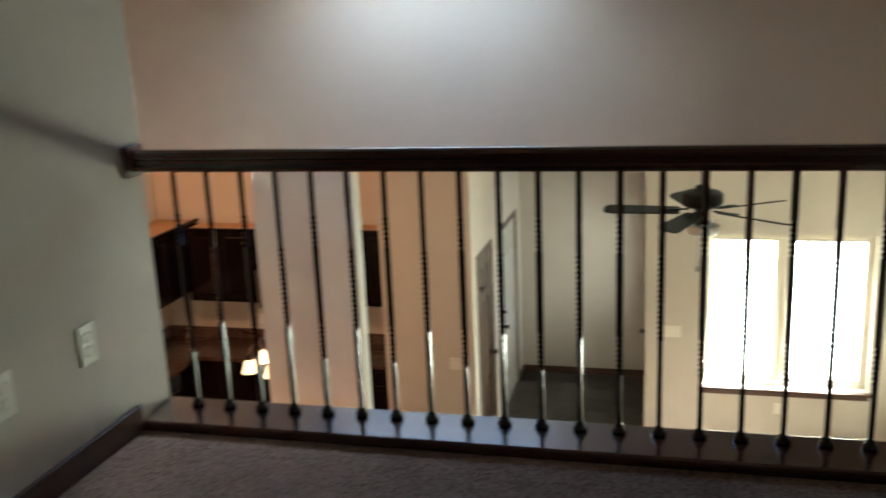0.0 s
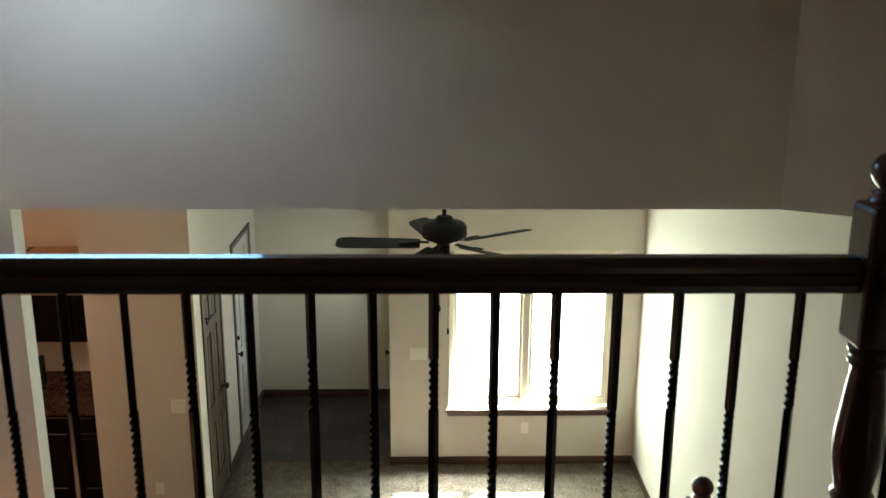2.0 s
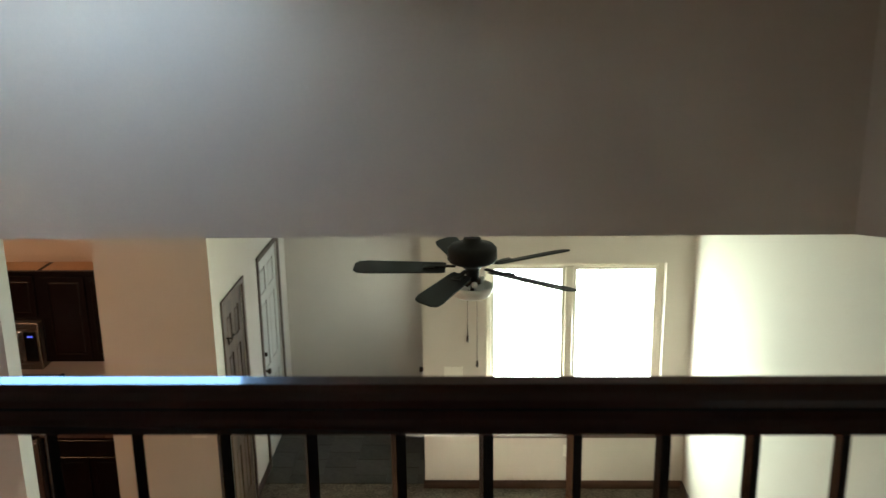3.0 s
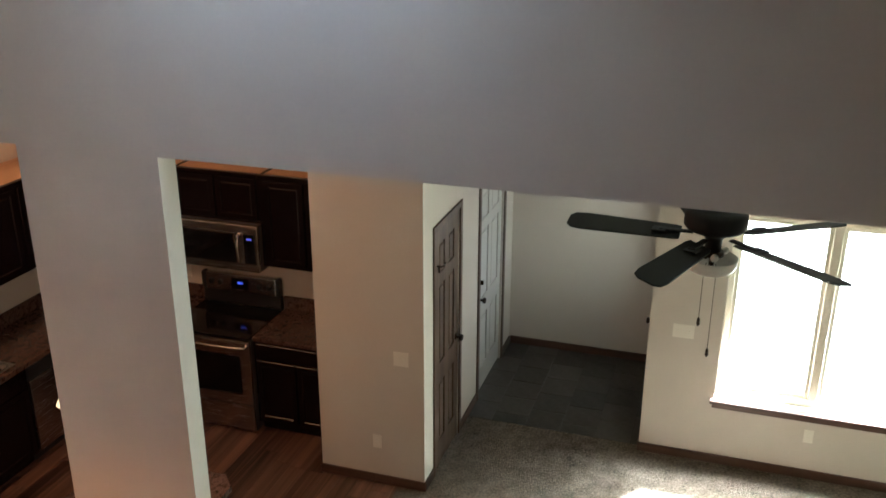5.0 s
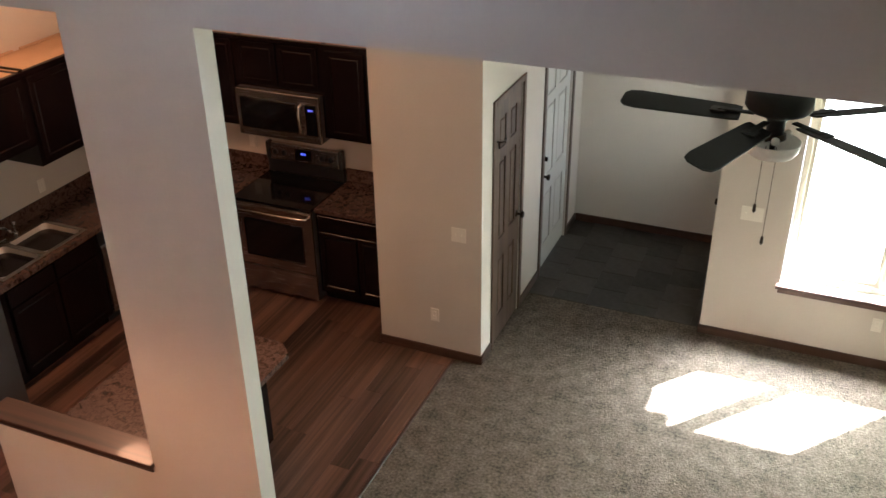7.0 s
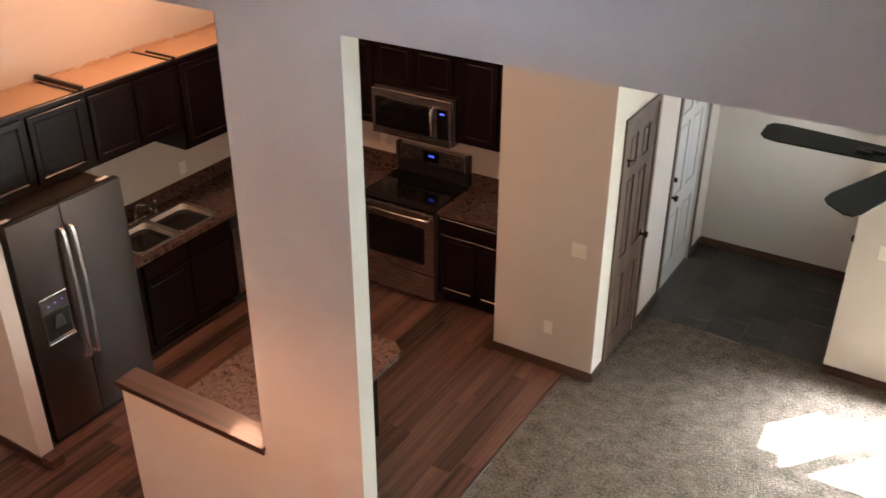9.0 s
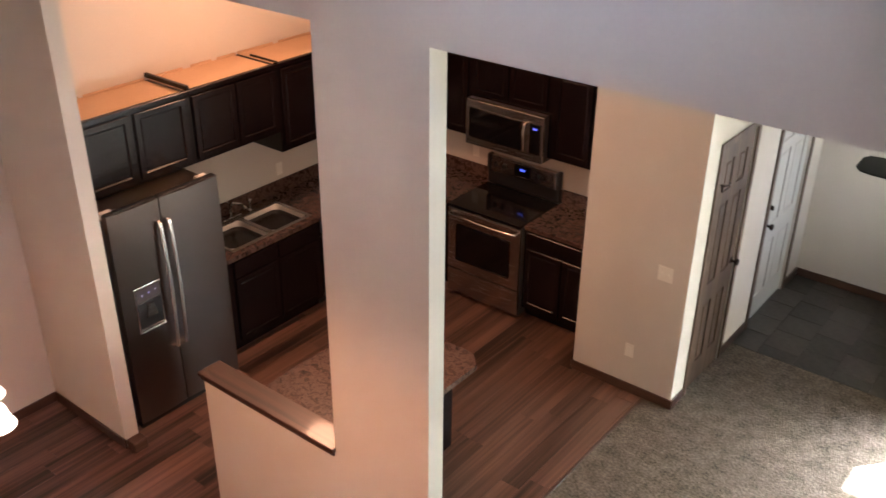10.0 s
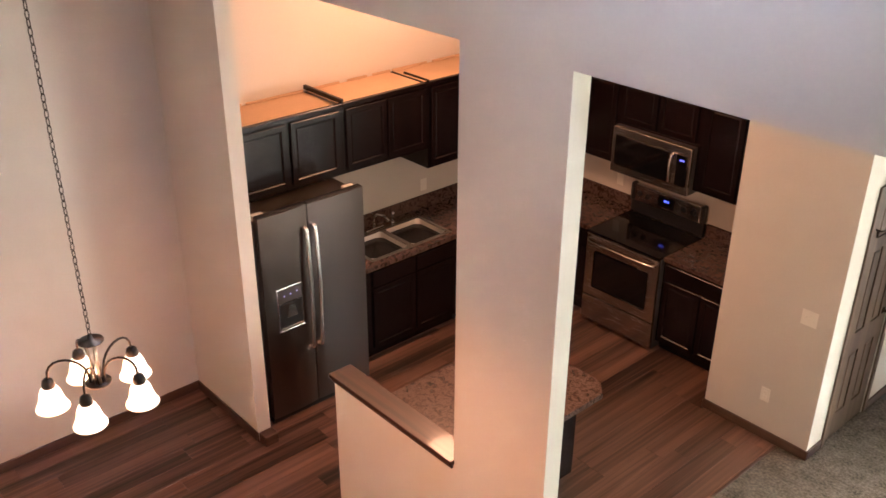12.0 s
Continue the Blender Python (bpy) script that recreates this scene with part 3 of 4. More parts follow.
for k in range(21):
    m = Matrix.Translation((2.561 - 0.1085 * k, RAIL_Y, LOFT + 0.030))
    bal = same("baluster", BALUSTERS[(k + 1) % 2], rail, m)
    same("collar", COLLAR, bal, Matrix())
part("side_handrail", handrail((NX, RAIL_Y - 0.046, RZ), (NX, -4.25, RZ)), CHERRY_Y, rail, "glossy dark cherry wood handrail over the stairs")
part("side_plate", boxed(2.655, 2.765, -4.3, RAIL_Y - 0.131, LOFT - 0.004, LOFT + 0.032, bevel=0.006, seg=2), CHERRY_Y, rail)
for k in range(14):
    bal = same("baluster", BALUSTERS[(k + 1) % 2], rail, Matrix.Translation((NX, RAIL_Y - 0.107 * (k + 1), LOFT + 0.030)))
    same("collar", COLLAR, bal, Matrix())

# stairs: upper flight, landing, lower flight
LANDING, LY, LX = 1.75, -1.30, 2.86
stairs = thing("staircase", "carpeted staircase with a landing and dark wooden trim", "staircase", kind="structure")
for k in range(7):
    z = LOFT - (k + 1) * (LOFT - LANDING) / 8
    part("step", boxed(2.77, RIGHT - 0.001, -4.25 + 0.25 * k, -4.25 + 0.25 * (k + 1) + 0.02, z - 0.22, z, bevel=0.012, seg=2), LOFT_CARPET, stairs)
part("landing", boxed(2.80, RIGHT - 0.001, -2.48, LY + 0.06, LANDING - 0.22, LANDING, bevel=0.008), LOFT_CARPET, stairs)
part("landing_wall", boxed(LX - 0.05, RIGHT - 0.001, LY, LY + 0.055, 0.0, LANDING - 0.221), WALL, stairs, "painted wall under the landing")
for k in range(9):
    z = LANDING - (k + 1) * LANDING / 10
    part("step", boxed(2.80 - 0.25 * (k + 1) - 0.02, 2.80 - 0.25 * k - 0.001, -2.45, LY + 0.04, 0.0, z, bevel=0.012, seg=2), LOFT_CARPET, stairs)
low = thing("landing_railing", "dark cherry wood stair railing with iron balusters at the landing", "railing", kind="thing")
newel("newel_post", low, LX, LY, LANDING)
part("handrail", handrail((LX + 0.046, LY, LANDING + 0.80), (RIGHT - 0.001, LY, LANDING + 0.80)), CHERRY_X, low)
part("bottom_rail", boxed(LX + 0.047, RIGHT - 0.001, LY - 0.03, LY + 0.03, LANDING - 0.001, LANDING + 0.03, bevel=0.004), CHERRY_X, low)
slope = LANDING / 10 / 0.25
part("sloping_handrail", handrail((LX - 0.04, LY, LANDING + 0.76), (LX - 2.2, LY, LANDING + 0.76 - 2.16 * slope)), CHERRY_X, low)
SHORT = baluster_mesh(0.78, [(0.21, 0.47)])
for k in range(8):
    same("baluster", SHORT, low, Matrix.Translation((LX + 0.15 + 0.11 * k, LY, LANDING + 0.025)))
for k in range(18):
    x = LX - 0.12 - 0.115 * k
    step_z = max(0.0, LANDING - (math.floor((2.80 - x) / 0.25) + 1) * LANDING / 10)
    top = LANDING + 0.765 - (LX - 0.04 - x) * slope
    mesh = mesh_of("baluster", tube(bmesh.new(), [(0, 0, 0), (0, 0, top - step_z)], 0.008, 4), IRON)
    same("baluster", mesh, low, Matrix.Translation((x, LY, step_z - 0.003)))
newel("foot_newel", low, LX - 2.28, LY, 0.0)


# ---- switch and outlet plates ----
def plate(name, label, m, w, h, gangs, outlet=False):
    """Cover plate; local -y looks into the room, origin at its centre on the wall."""
    t = thing(name, label, "wall plate", m)
    part("cover", boxed(-w / 2, w / 2, -0.006, 0.0, -h / 2, h / 2, bevel=0.003, seg=2), PLATE, t)
    for g in range(gangs):
        x = (g - (gangs - 1) / 2) * 0.046
        if outlet:
            for z in (-0.02, 0.02):
                part("socket", boxed(x - 0.016, x + 0.016, -0.008, -0.005, z - 0.014, z + 0.014, bevel=0.003), PLATE, t)
        else:
            b = boxed(x - 0.005, x + 0.005, -0.007, -0.004, -0.012, 0.012)
            box(b, x - 0.004, x + 0.004, -0.016, -0.006, -0.002, 0.009, bevel=0.001)
            part("toggle", b, PLATE, t)
    return t


FACE_X = DOOR_M                                         # looks towards +x
plate("light_switch", "white double toggle switch plate on the tan closet wall", Matrix.Translation((-0.133, PY, 1.13)), 0.118, 0.118, 2)
plate("outlet", "white outlet plate low on the tan closet wall", Matrix.Translation((-0.34, PY, 0.38)), 0.072, 0.116, 1, True)
plate("light_switch", "white triple toggle switch plate beside the window", Matrix.Translation((1.838, WY, 1.15)), 0.165, 0.118, 3)
plate("outlet", "white outlet plate under the window", Matrix.Translation((2.865, WY, 0.385)), 0.072, 0.116, 1, True)
plate("outlet", "white outlet plate low on the loft wall", Matrix.Translation((LW, -3.285, LOFT + 0.34)) @ FACE_X, 0.072, 0.116, 1, True)
plate("outlet", "white outlet plate on the loft wall by the railing", Matrix.Translation((LW, -2.945, LOFT + 0.35)) @ FACE_X, 0.072, 0.116, 1, True)
plate("outlet", "white outlet plate over the kitchen counter", Matrix.Translation((LEFT, 2.42, 1.14)) @ FACE_X, 0.072, 0.116, 1, True)
plate("outlet", "white outlet plate beside the range", Matrix.Translation((-2.56, KB, 1.16)), 0.072, 0.116, 1, True)

# ---- ceiling fan ----
fan = thing("ceiling_fan", "matte black five-blade ceiling fan with frosted glass bowl light", "ceiling fan", Matrix.Translation((2.008, 0.95, -0.02)))
part("canopy", lathe(bmesh.new(), [(0.02, 3.47), (0.05, 3.475), (0.065, 3.52), (0.066, LOW + 0.02)], 20), FAN_BLACK, fan)
part("downrod", lathe(bmesh.new(), [(0.012, 3.18), (0.012, 3.48)], 10), FAN_BLACK, fan)
part("motor_housing", lathe(bmesh.new(), [(0.03, 3.215), (0.045, 3.21), (0.05, 3.19), (0.11, 3.175), (0.128, 3.155), (0.130, 3.10), (0.118, 3.085), (0.075, 3.068), (0.05, 3.055), (0.036, 3.04), (0.034, 2.985), (0.02, 2.98)], 28), FAN_BLACK, fan)
part("light_collar", lathe(bmesh.new(), [(0.02, 2.990), (0.045, 2.986), (0.047, 2.966), (0.012, 2.960), (0.011, 2.902), (0.004, 2.898)], 20), BRONZE, fan)
part("glass_bowl", lathe(bmesh.new(), [(0.004, 2.884), (0.055, 2.887), (0.088, 2.898), (0.103, 2.918), (0.108, 2.955), (0.104, 2.956), (0.098, 2.922), (0.084, 2.905), (0.055, 2.896), (0.004, 2.893)], 32), FROST, fan, "open white frosted glass bowl")
part("bowl_finial", lathe(bmesh.new(), [(0.001, 2.868), (0.007, 2.872), (0.008, 2.880), (0.003, 2.8835)], 12), BRONZE, fan)
for a in (40, 160, 280):
    m = pose(0, 0, 2.952, 0, 0, a) @ pose(0.022, 0, 0, 0, 62, 0)
    sk = part("lamp_socket", lathe(bmesh.new(), [(0.010, -0.004), (0.013, 0.0), (0.013, 0.022), (0.010, 0.024)], 12), BRONZE, fan, "", m)
    part("bulb", lathe(bmesh.new(), [(0.008, 0.025), (0.014, 0.034), (0.017, 0.046), (0.012, 0.060), (0.003, 0.066)], 14), FROST, sk, "unlit white bulb")
blade_out = [(0.145, -0.050), (0.175, -0.057), (0.58, -0.068), (0.63, -0.060), (0.65, -0.035), (0.652, 0.035), (0.63, 0.060), (0.58, 0.068), (0.175, 0.057), (0.145, 0.050)]
b = prism(bmesh.new(), blade_out, pose(0, 0, 0, -12, 0, 0), 0.007)
BLADE = mesh_of("blade", b, FAN_BLACK)
b = bmesh.new()
box(b, 0.09, 0.24, -0.016, 0.016, 0.008, 0.016, bevel=0.003)
box(b, 0.205, 0.27, -0.036, 0.036, 0.007, 0.013, bevel=0.003)
IRONS = mesh_of("blade_bracket", b, FAN_BLACK)
for k in range(5):
    m = pose(0, 0, 3.045, 0, 0, 177 + 72 * k) @ Matrix.Diagonal((0.955, 0.955, 1, 1))
    bl = same("blade", BLADE, fan, m)
    same("blade_bracket", IRONS, bl, Matrix())
for dx, n in ((-0.02, 2.70), (0.018, 2.56)):
    c = part("pull_chain", tube(bmesh.new(), [(dx, -0.06, 2.95), (dx * 1.3, -0.068, 2.9), (dx * 1.3, -0.068, n)], 0.0016, 5), BRONZE, fan)
    part("chain_pull", lathe(bmesh.new(), [(0.002, n + 0.002), (0.006, n - 0.005), (0.008, n - 0.03), (0.003, n - 0.04)], 8, Matrix.Translation((dx * 1.3, -0.068, 0))), BRONZE, c)


# ---- chandeliers ----
def chandelier(label, m, turn, chain_top):
    """Five bell shades on curved arms; local z = 0 at the lower plate."""
    c = thing("chandelier", label, "chandelier", m @ Matrix.Diagonal((0.87, 0.87, 0.87, 1)), "chandeliers")
    chain_top /= 0.87
    part("lower_plate", lathe(bmesh.new(), [(0.008, -0.03), (0.012, -0.018), (0.052, -0.004), (0.054, 0.004), (0.02, 0.010), (0.008, 0.016)], 20), BRONZE, c)
    b = bmesh.new()
    for k in range(3):
        a = 2 * math.pi * k / 3
        tube(b, [(0.03 * math.cos(a), 0.03 * math.sin(a), 0.0), (0.014 * math.cos(a), 0.014 * math.sin(a), 0.10), (0.024 * math.cos(a), 0.024 * math.sin(a), 0.20)], 0.006)
    part("stem", b, NICKEL, c, "brushed nickel stem of three rods")
    part("upper_plate", lathe(bmesh.new(), [(0.02, 0.195), (0.052, 0.200), (0.052, 0.206), (0.012, 0.212), (0.008, 0.235)], 20), BRONZE, c)
    for k in range(5):
        a = pose(0, 0, 0, 0, 0, turn + 72 * k)
        pts = [(0.03, 0, 0.004)] + [(0.03 + 0.16 * (0.5 - 0.5 * math.cos(math.pi * s / 10)), 0, 0.004 + 0.135 * math.sin(math.pi * s / 10 * 0.86) ** 0.8) for s in range(1, 11)] + [(0.192, 0, 0.055)]
        arm = part("arm", tube(bmesh.new(), pts, 0.0055), BRONZE, c, "", a)
        hold = Matrix.Translation((0.192, 0, 0.026))
        part("socket", lathe(bmesh.new(), [(0.008, 0.045), (0.022, 0.035), (0.028, 0.012), (0.026, 0.0), (0.02, -0.002)], 14, hold), BRONZE, arm)
        b = bmesh.new()
        lathe(b, [(0.024, 0.004), (0.036, -0.010), (0.045, -0.032), (0.050, -0.056), (0.057, -0.078), (0.067, -0.096), (0.069, -0.101), (0.066, -0.102), (0.052, -0.090), (0.01, -0.084)], 22, hold)
        part("shade", b, SHADE, arm, "lit frosted glass bell shade")
    if chain_top:
        n = int((chain_top - 0.235) / 0.030)
        link = bmesh.new()
        tube(link, [(0.008 * math.cos(t), 0, 0.019 * math.sin(t)) for t in [2 * math.pi * q / 10 for q in range(11)]], 0.0022, 5)
        lm = mesh_of("chain_link", link, BRONZE)
        for k in range(n):
            same("chain_link", lm, c, pose(0, 0, 0.245 + 0.030 * k, 0, 0, 90 * (k % 2) + 20))
        part("ceiling_canopy", lathe(bmesh.new(), [(0.01, chain_top - 0.03), (0.05, chain_top - 0.02), (0.06, chain_top)], 18), BRONZE, c)
    return c


CH1, CH2 = (-0.668, -1.762, 2.466), (-0.86, 0.535, 2.04)
chandelier("five-light bronze chandelier with lit frosted bell shades on a chain", Matrix.Translation(CH1), 36, TOP - CH1[2])
chandelier("five-light bronze chandelier with lit bell shades over the peninsula", Matrix.Translation(CH2), 2, LOW - CH2[2])
# the bells throw most of their light down and let some through the glass
lamp("chandelier_bulbs", "POINT", Matrix.Translation((CH1[0], CH1[1], CH1[2] - 0.14)), 0.42, (1.0, 0.39, 0.135), radius=0.16)
lamp("chandelier_downlight", "SPOT", Matrix.Translation((CH1[0], CH1[1], CH1[2] - 0.12)), 2.8, (1.0, 0.39, 0.135), radius=0.14, spread=180)
lamp("peninsula_bulbs", "POINT", Matrix.Translation((CH2[0], CH2[1], CH2[2] - 0.14)), 0.88, WARM, radius=0.16)
cl = thing("ceiling_light", "round flush ceiling light with a frosted dome", "ceiling light", Matrix.Translation((-2.65, 1.75, LOW)))
part("base_ring", lathe(bmesh.new(), [(0.15, -0.03), (0.17, -0.02), (0.17, 0.0)], 24), BRONZE, cl)
part("dome", lathe(bmesh.new(), [(0.001, -0.11), (0.08, -0.10), (0.13, -0.07), (0.15, -0.03)], 24), SHADE, cl)
lamp("ceiling_bulb", "POINT", Matrix.Translation((-2.65, 1.75, LOW - 0.28)), 2.0, (1.0, 0.46, 0.21), radius=0.15)


# ---- kitchen ----
def cab_door(name, w, h, parent, m, flat=False):
    b = boxed(0, w, -0.019, 0, 0, h, bevel=0.003)
    b.faces.ensure_lookup_table()
    if not flat:
        face = min(b.faces, key=lambda f: f.calc_center_median().y - f.calc_area())
        bmesh.ops.inset_individual(b, faces=[face], thickness=0.055, depth=0.0)
        bmesh.ops.inset_individual(b, faces=[face], thickness=0.010, depth=-0.009)
        bmesh.ops.inset_individual(b, faces=[face], thickness=0.012, depth=0.003)
    return part(name, b, ESPRESSO, parent, "", m)


def cabinet(name, label, m, w, d, h, doors, toe=0.0, top=None, group=""):
    """Origin at the lower front left of its face frame; local y runs back to the wall."""
    c = thing(name, label, "cabinet", m, group)
    b = bmesh.new()
    if toe:
        box(b, 0.0, w, 0.07, d, 0.0, toe)
    box(b, 0, w, 0, d, toe, h)
    part("body", b, ESPRESSO, c)
    for kind, x0, x1, z0, z1 in doors:
        cab_door(kind, x1 - x0, z1 - z0, c, Matrix.Translation((x0, -0.001, z0)), kind == "drawer_front")
    if top:
        part("top_panel", boxed(0.02, w - 0.02, 0.02, d - 0.002, h + 0.001, h + 0.004), CAB_TOP, c, "raw pale top panel")
        part("top_rim", boxed(-0.001, w + 0.001, -0.022, 0.018, h - 0.012, h + 0.022, bevel=0.004), ESPRESSO, c)
    return c


def at_left(y, z, x=-3.325):
    return Matrix.Translation((x, y, z)) @ FACE_X


UB, UT, UX = 1.715, 2.265, -3.22      # wall cabinets on the side wall
UD = UX - LEFT - 0.002
hh = UT - UB
cabinet("wall_cabinet", "dark espresso wall cabinet with two doors over the refrigerator", at_left(0.115, UB, UX), 1.075, UD, hh, [("door", 0.13, 0.575, 0.03, hh - 0.03), ("door", 0.61, 1.045, 0.03, hh - 0.03)], top=1, group="kitchen wall cabinets")
cabinet("wall_cabinet", "dark espresso wall cabinet with two doors over the sink", at_left(1.192, UB, UX), 0.863, UD, hh, [("door", 0.03, 0.425, 0.03, hh - 0.03), ("door", 0.44, 0.835, 0.03, hh - 0.03)], top=1, group="kitchen wall cabinets")
UL = 1.535
cabinet("wall_cabinet", "tall dark espresso corner wall cabinet", at_left(2.057, UL, UX), KB - 2.059, UD, UT - UL, [("door", 0.03, 0.56, 0.03, UT - UL - 0.03), ("door", 0.60, 1.10, 0.03, UT - UL - 0.03)], top=1, group="kitchen wall cabinets")
tagged(part("trim_strip", boxed(LEFT + 0.004, UX + 0.02, 1.178, 1.206, UT + 0.0235, UT + 0.058, bevel=0.003), ESPRESSO), "dark wooden trim strip lying across the cabinet tops", "trim strip")
tagged(part("trim_strip", boxed(UX - 0.30, UX + 0.015, 2.050, 2.066, UT + 0.0235, UT + 0.040, bevel=0.002), ESPRESSO), "short thin dark wooden strip on the cabinet tops", "trim strip")
for y0, y1 in ((0.16, 0.62), (0.66, 1.17), (1.215, 1.52), (1.60, 1.80), (1.86, 2.045), (2.07, 2.45), (2.52, 3.4)):
    tagged(part("cabinet_cleat", boxed(LEFT + 0.004, LEFT + 0.020, y0, y1, UT + 0.0045, UT + 0.022, bevel=0.002), CAB_TOP), "pale raw wooden cleat along the wall on the cabinet tops", "cleat", "cabinet cleats")
UL, UT = 1.45, 2.23
BACK = lambda x, z, y=3.53: Matrix.Translation((x, y, z))
MX0, MX1 = -2.392, -1.590            # microwave bay
cabinet("wall_cabinet", "dark espresso wall cabinet beside the microwave", BACK(UX + 0.023, UL), MX0 - UX - 0.025, KB - 3.531, UT - UL, [("door", 0.02, 0.39, 0.03, UT - UL - 0.02), ("door", 0.405, 0.775, 0.03, UT - UL - 0.02)], top=1, group="kitchen wall cabinets")
cabinet("wall_cabinet", "short dark espresso wall cabinet over the microwave", BACK(MX0, 1.822), MX1 - MX0 - 0.002, KB - 3.531, UT - 1.822, [("door", 0.02, 0.39, 0.03, 0.388), ("door", 0.41, 0.78, 0.03, 0.388)], top=1, group="kitchen wall cabinets")
cabinet("wall_cabinet", "dark espresso wall cabinet beside the closet wall", BACK(MX1, UL), PX0 - MX1 - 0.002, KB - 3.531, UT - UL, [("door", 0.055, 0.40, 0.03, UT - UL - 0.03), ("door", 0.415, 0.755, 0.03, UT - UL - 0.03)], top=1, group="kitchen wall cabinets")

BF = -3.08     # face of the left base cabinets
BY = 3.275     # face of the back base cabinets
BASE_H = 0.875
dd = lambda x0, x1: [("drawer_front", x0, x1, 0.715, 0.855), ("door", x0, x1, 0.125, 0.70)]
cabinet("base_cabinet", "dark espresso sink base cabinet with two doors", at_left(1.125, 0, BF), 1.165, 0.615, BASE_H, dd(0.20, 0.655) + dd(0.675, 1.135), toe=0.10, group="kitchen base cabinets")
cabinet("base_cabinet", "dark espresso corner base cabinet", at_left(2.895, 0, BF), KB - 2.897, 0.615, BASE_H, [], toe=0.10, group="kitchen base cabinets")
cabinet("base_cabinet", "dark espresso base cabinet in the corner beside the range", BACK(BF + 0.001, 0, BY), -2.378 - BF - 0.002, KB - BY - 0.002, BASE_H, dd(0.25, 0.69), toe=0.10, group="kitchen base cabinets")
cabinet("base_cabinet", "dark espresso base cabinet with two doors beside the range", BACK(-1.597, 0, BY), 1.597 + PX0 - 0.002, KB - BY - 0.002, BASE_H, [("drawer_front", 0.02, 0.755, 0.715, 0.855), ("door", 0.02, 0.38, 0.125, 0.70), ("door", 0.395, 0.755, 0.125, 0.70)], toe=0.10, group="kitchen base cabinets")
CT0, CT1 = 0.877, 0.917
SX0, SX1, SY0, SY1 = -3.635, -3.125, 1.375, 2.235
ct = thing("countertop", "brown granite-look laminate countertop with backsplash along the sink", "countertop")
b = bmesh.new()
for a in ((LEFT + 0.001, SX0 + 0.01, 1.118, KB - 0.001), (SX1 - 0.01, -3.055, 1.118, KB - 0.001), (SX0 + 0.01, SX1 - 0.01, 1.118, SY0 + 0.01), (SX0 + 0.01, SX1 - 0.01, SY1 - 0.01, KB - 0.001), (-3.055, -2.380, 3.25, KB - 0.001)):
    box(b, *a, CT0, CT1)
bmesh.ops.remove_doubles(b, verts=b.verts[:], dist=0.0003)
part("slab", b, LAMINATE, ct)
part("backsplash", boxed(LEFT + 0.001, LEFT + 0.02, 1.118, KB - 0.021, CT1 + 0.0005, CT1 + 0.125, bevel=0.004), LAMINATE, ct)
part("backsplash", boxed(LEFT + 0.001, -2.380, KB - 0.02, KB - 0.001, CT1 + 0.0005, CT1 + 0.125, bevel=0.004), LAMINATE, ct)
ct = thing("countertop", "short brown granite-look laminate countertop beside the range", "countertop")
part("slab", boxed(-1.595, PX0 - 0.001, 3.25, KB - 0.001, CT0, CT1, bevel=0.006, seg=2), LAMINATE, ct)
part("backsplash", boxed(-1.595, PX0 - 0.001, KB - 0.02, KB - 0.001, CT1 + 0.0005, CT1 + 0.125, bevel=0.004), LAMINATE, ct)
part("end_splash", boxed(PX0 - 0.02, PX0 - 0.001, 3.29, KB - 0.021, CT1 + 0.0005, CT1 + 0.125, bevel=0.004), LAMINATE, ct)

# peninsula behind the column
isl = thing("peninsula", "kitchen peninsula with brown granite-look top and dark base", "kitchen island")
b = prism(bmesh.new(), [(-1.60, 0.148), (-0.70, 0.148), (-0.70, 1.36), (-0.80, 1.455), (-1.50, 1.455), (-1.60, 1.36)], Matrix.Translation((0, 0, CT0)), CT1 - CT0)
part("top", b, LAMINATE, isl, "brown granite-look laminate top with clipped corners")
b = bmesh.new()
box(b, -1.50, -0.99, 0.19, 1.34, 0.0, 0.10); box(b, -1.56, -0.93, 0.149, 1.40, 0.10, CT0 - 0.001)
part("base", b, ESPRESSO, isl)
for k in range(2):
    cab_door("end_panel", 0.30, 0.66, isl, Matrix.Translation((-1.55 + 0.31 * k, 1.4005, 0.14)) @ pose(0.30, 0, 0, 0, 0, 180))

# sink and faucet
sink = thing("sink", "double-bowl stainless steel drop-in sink", "sink")


def rrect(cx, cy, hx, hy, r, z, n=5):
    pts = []
    for sx, sy, a0 in ((1, 1, 0), (-1, 1, 90), (-1, -1, 180), (1, -1, 270)):
        for k in range(n):
            a = radians(a0 + 90 * k / (n - 1))
            pts.append((cx + sx * (hx - r) + r * math.cos(a), cy + sy * (hy - r) + r * math.sin(a), z))
    return pts


def rings(bm, loops, close=True):
    made = [[bm.verts.new(p) for p in l] for l in loops]
    for a, c in zip(made, made[1:]):
        for k in range(len(a)):
            f = bm.faces.new((a[k], a[(k + 1) % len(a)], c[(k + 1) % len(a)], c[k])); f.smooth = True
    if close:
        bm.faces.new(made[-1])


bcx = -3.345
for cy, hy in ((1.588, 0.203), (2.020, 0.203)):
    b = bmesh.new()
    loops = [rrect(bcx, cy, 0.203, hy, 0.075, CT1 + 0.0065)]
    for k in range(1, 11):
        a = math.pi / 2 * k / 10                       # rounded walls run into a dished floor
        loops.append(rrect(bcx, cy, 0.060 + 0.135 * math.cos(a) ** 0.55, hy - 0.143 + 0.135 * math.cos(a) ** 0.55, 0.058 if k > 8 else 0.072, CT1 + 0.002 - 0.150 * math.sin(a)))
    rings(b, loops)
    part("bowl", b, BASIN, sink)
b = bmesh.new()
zt, zb = CT1 + 0.007, CT1 + 0.0005
bx = 0.192
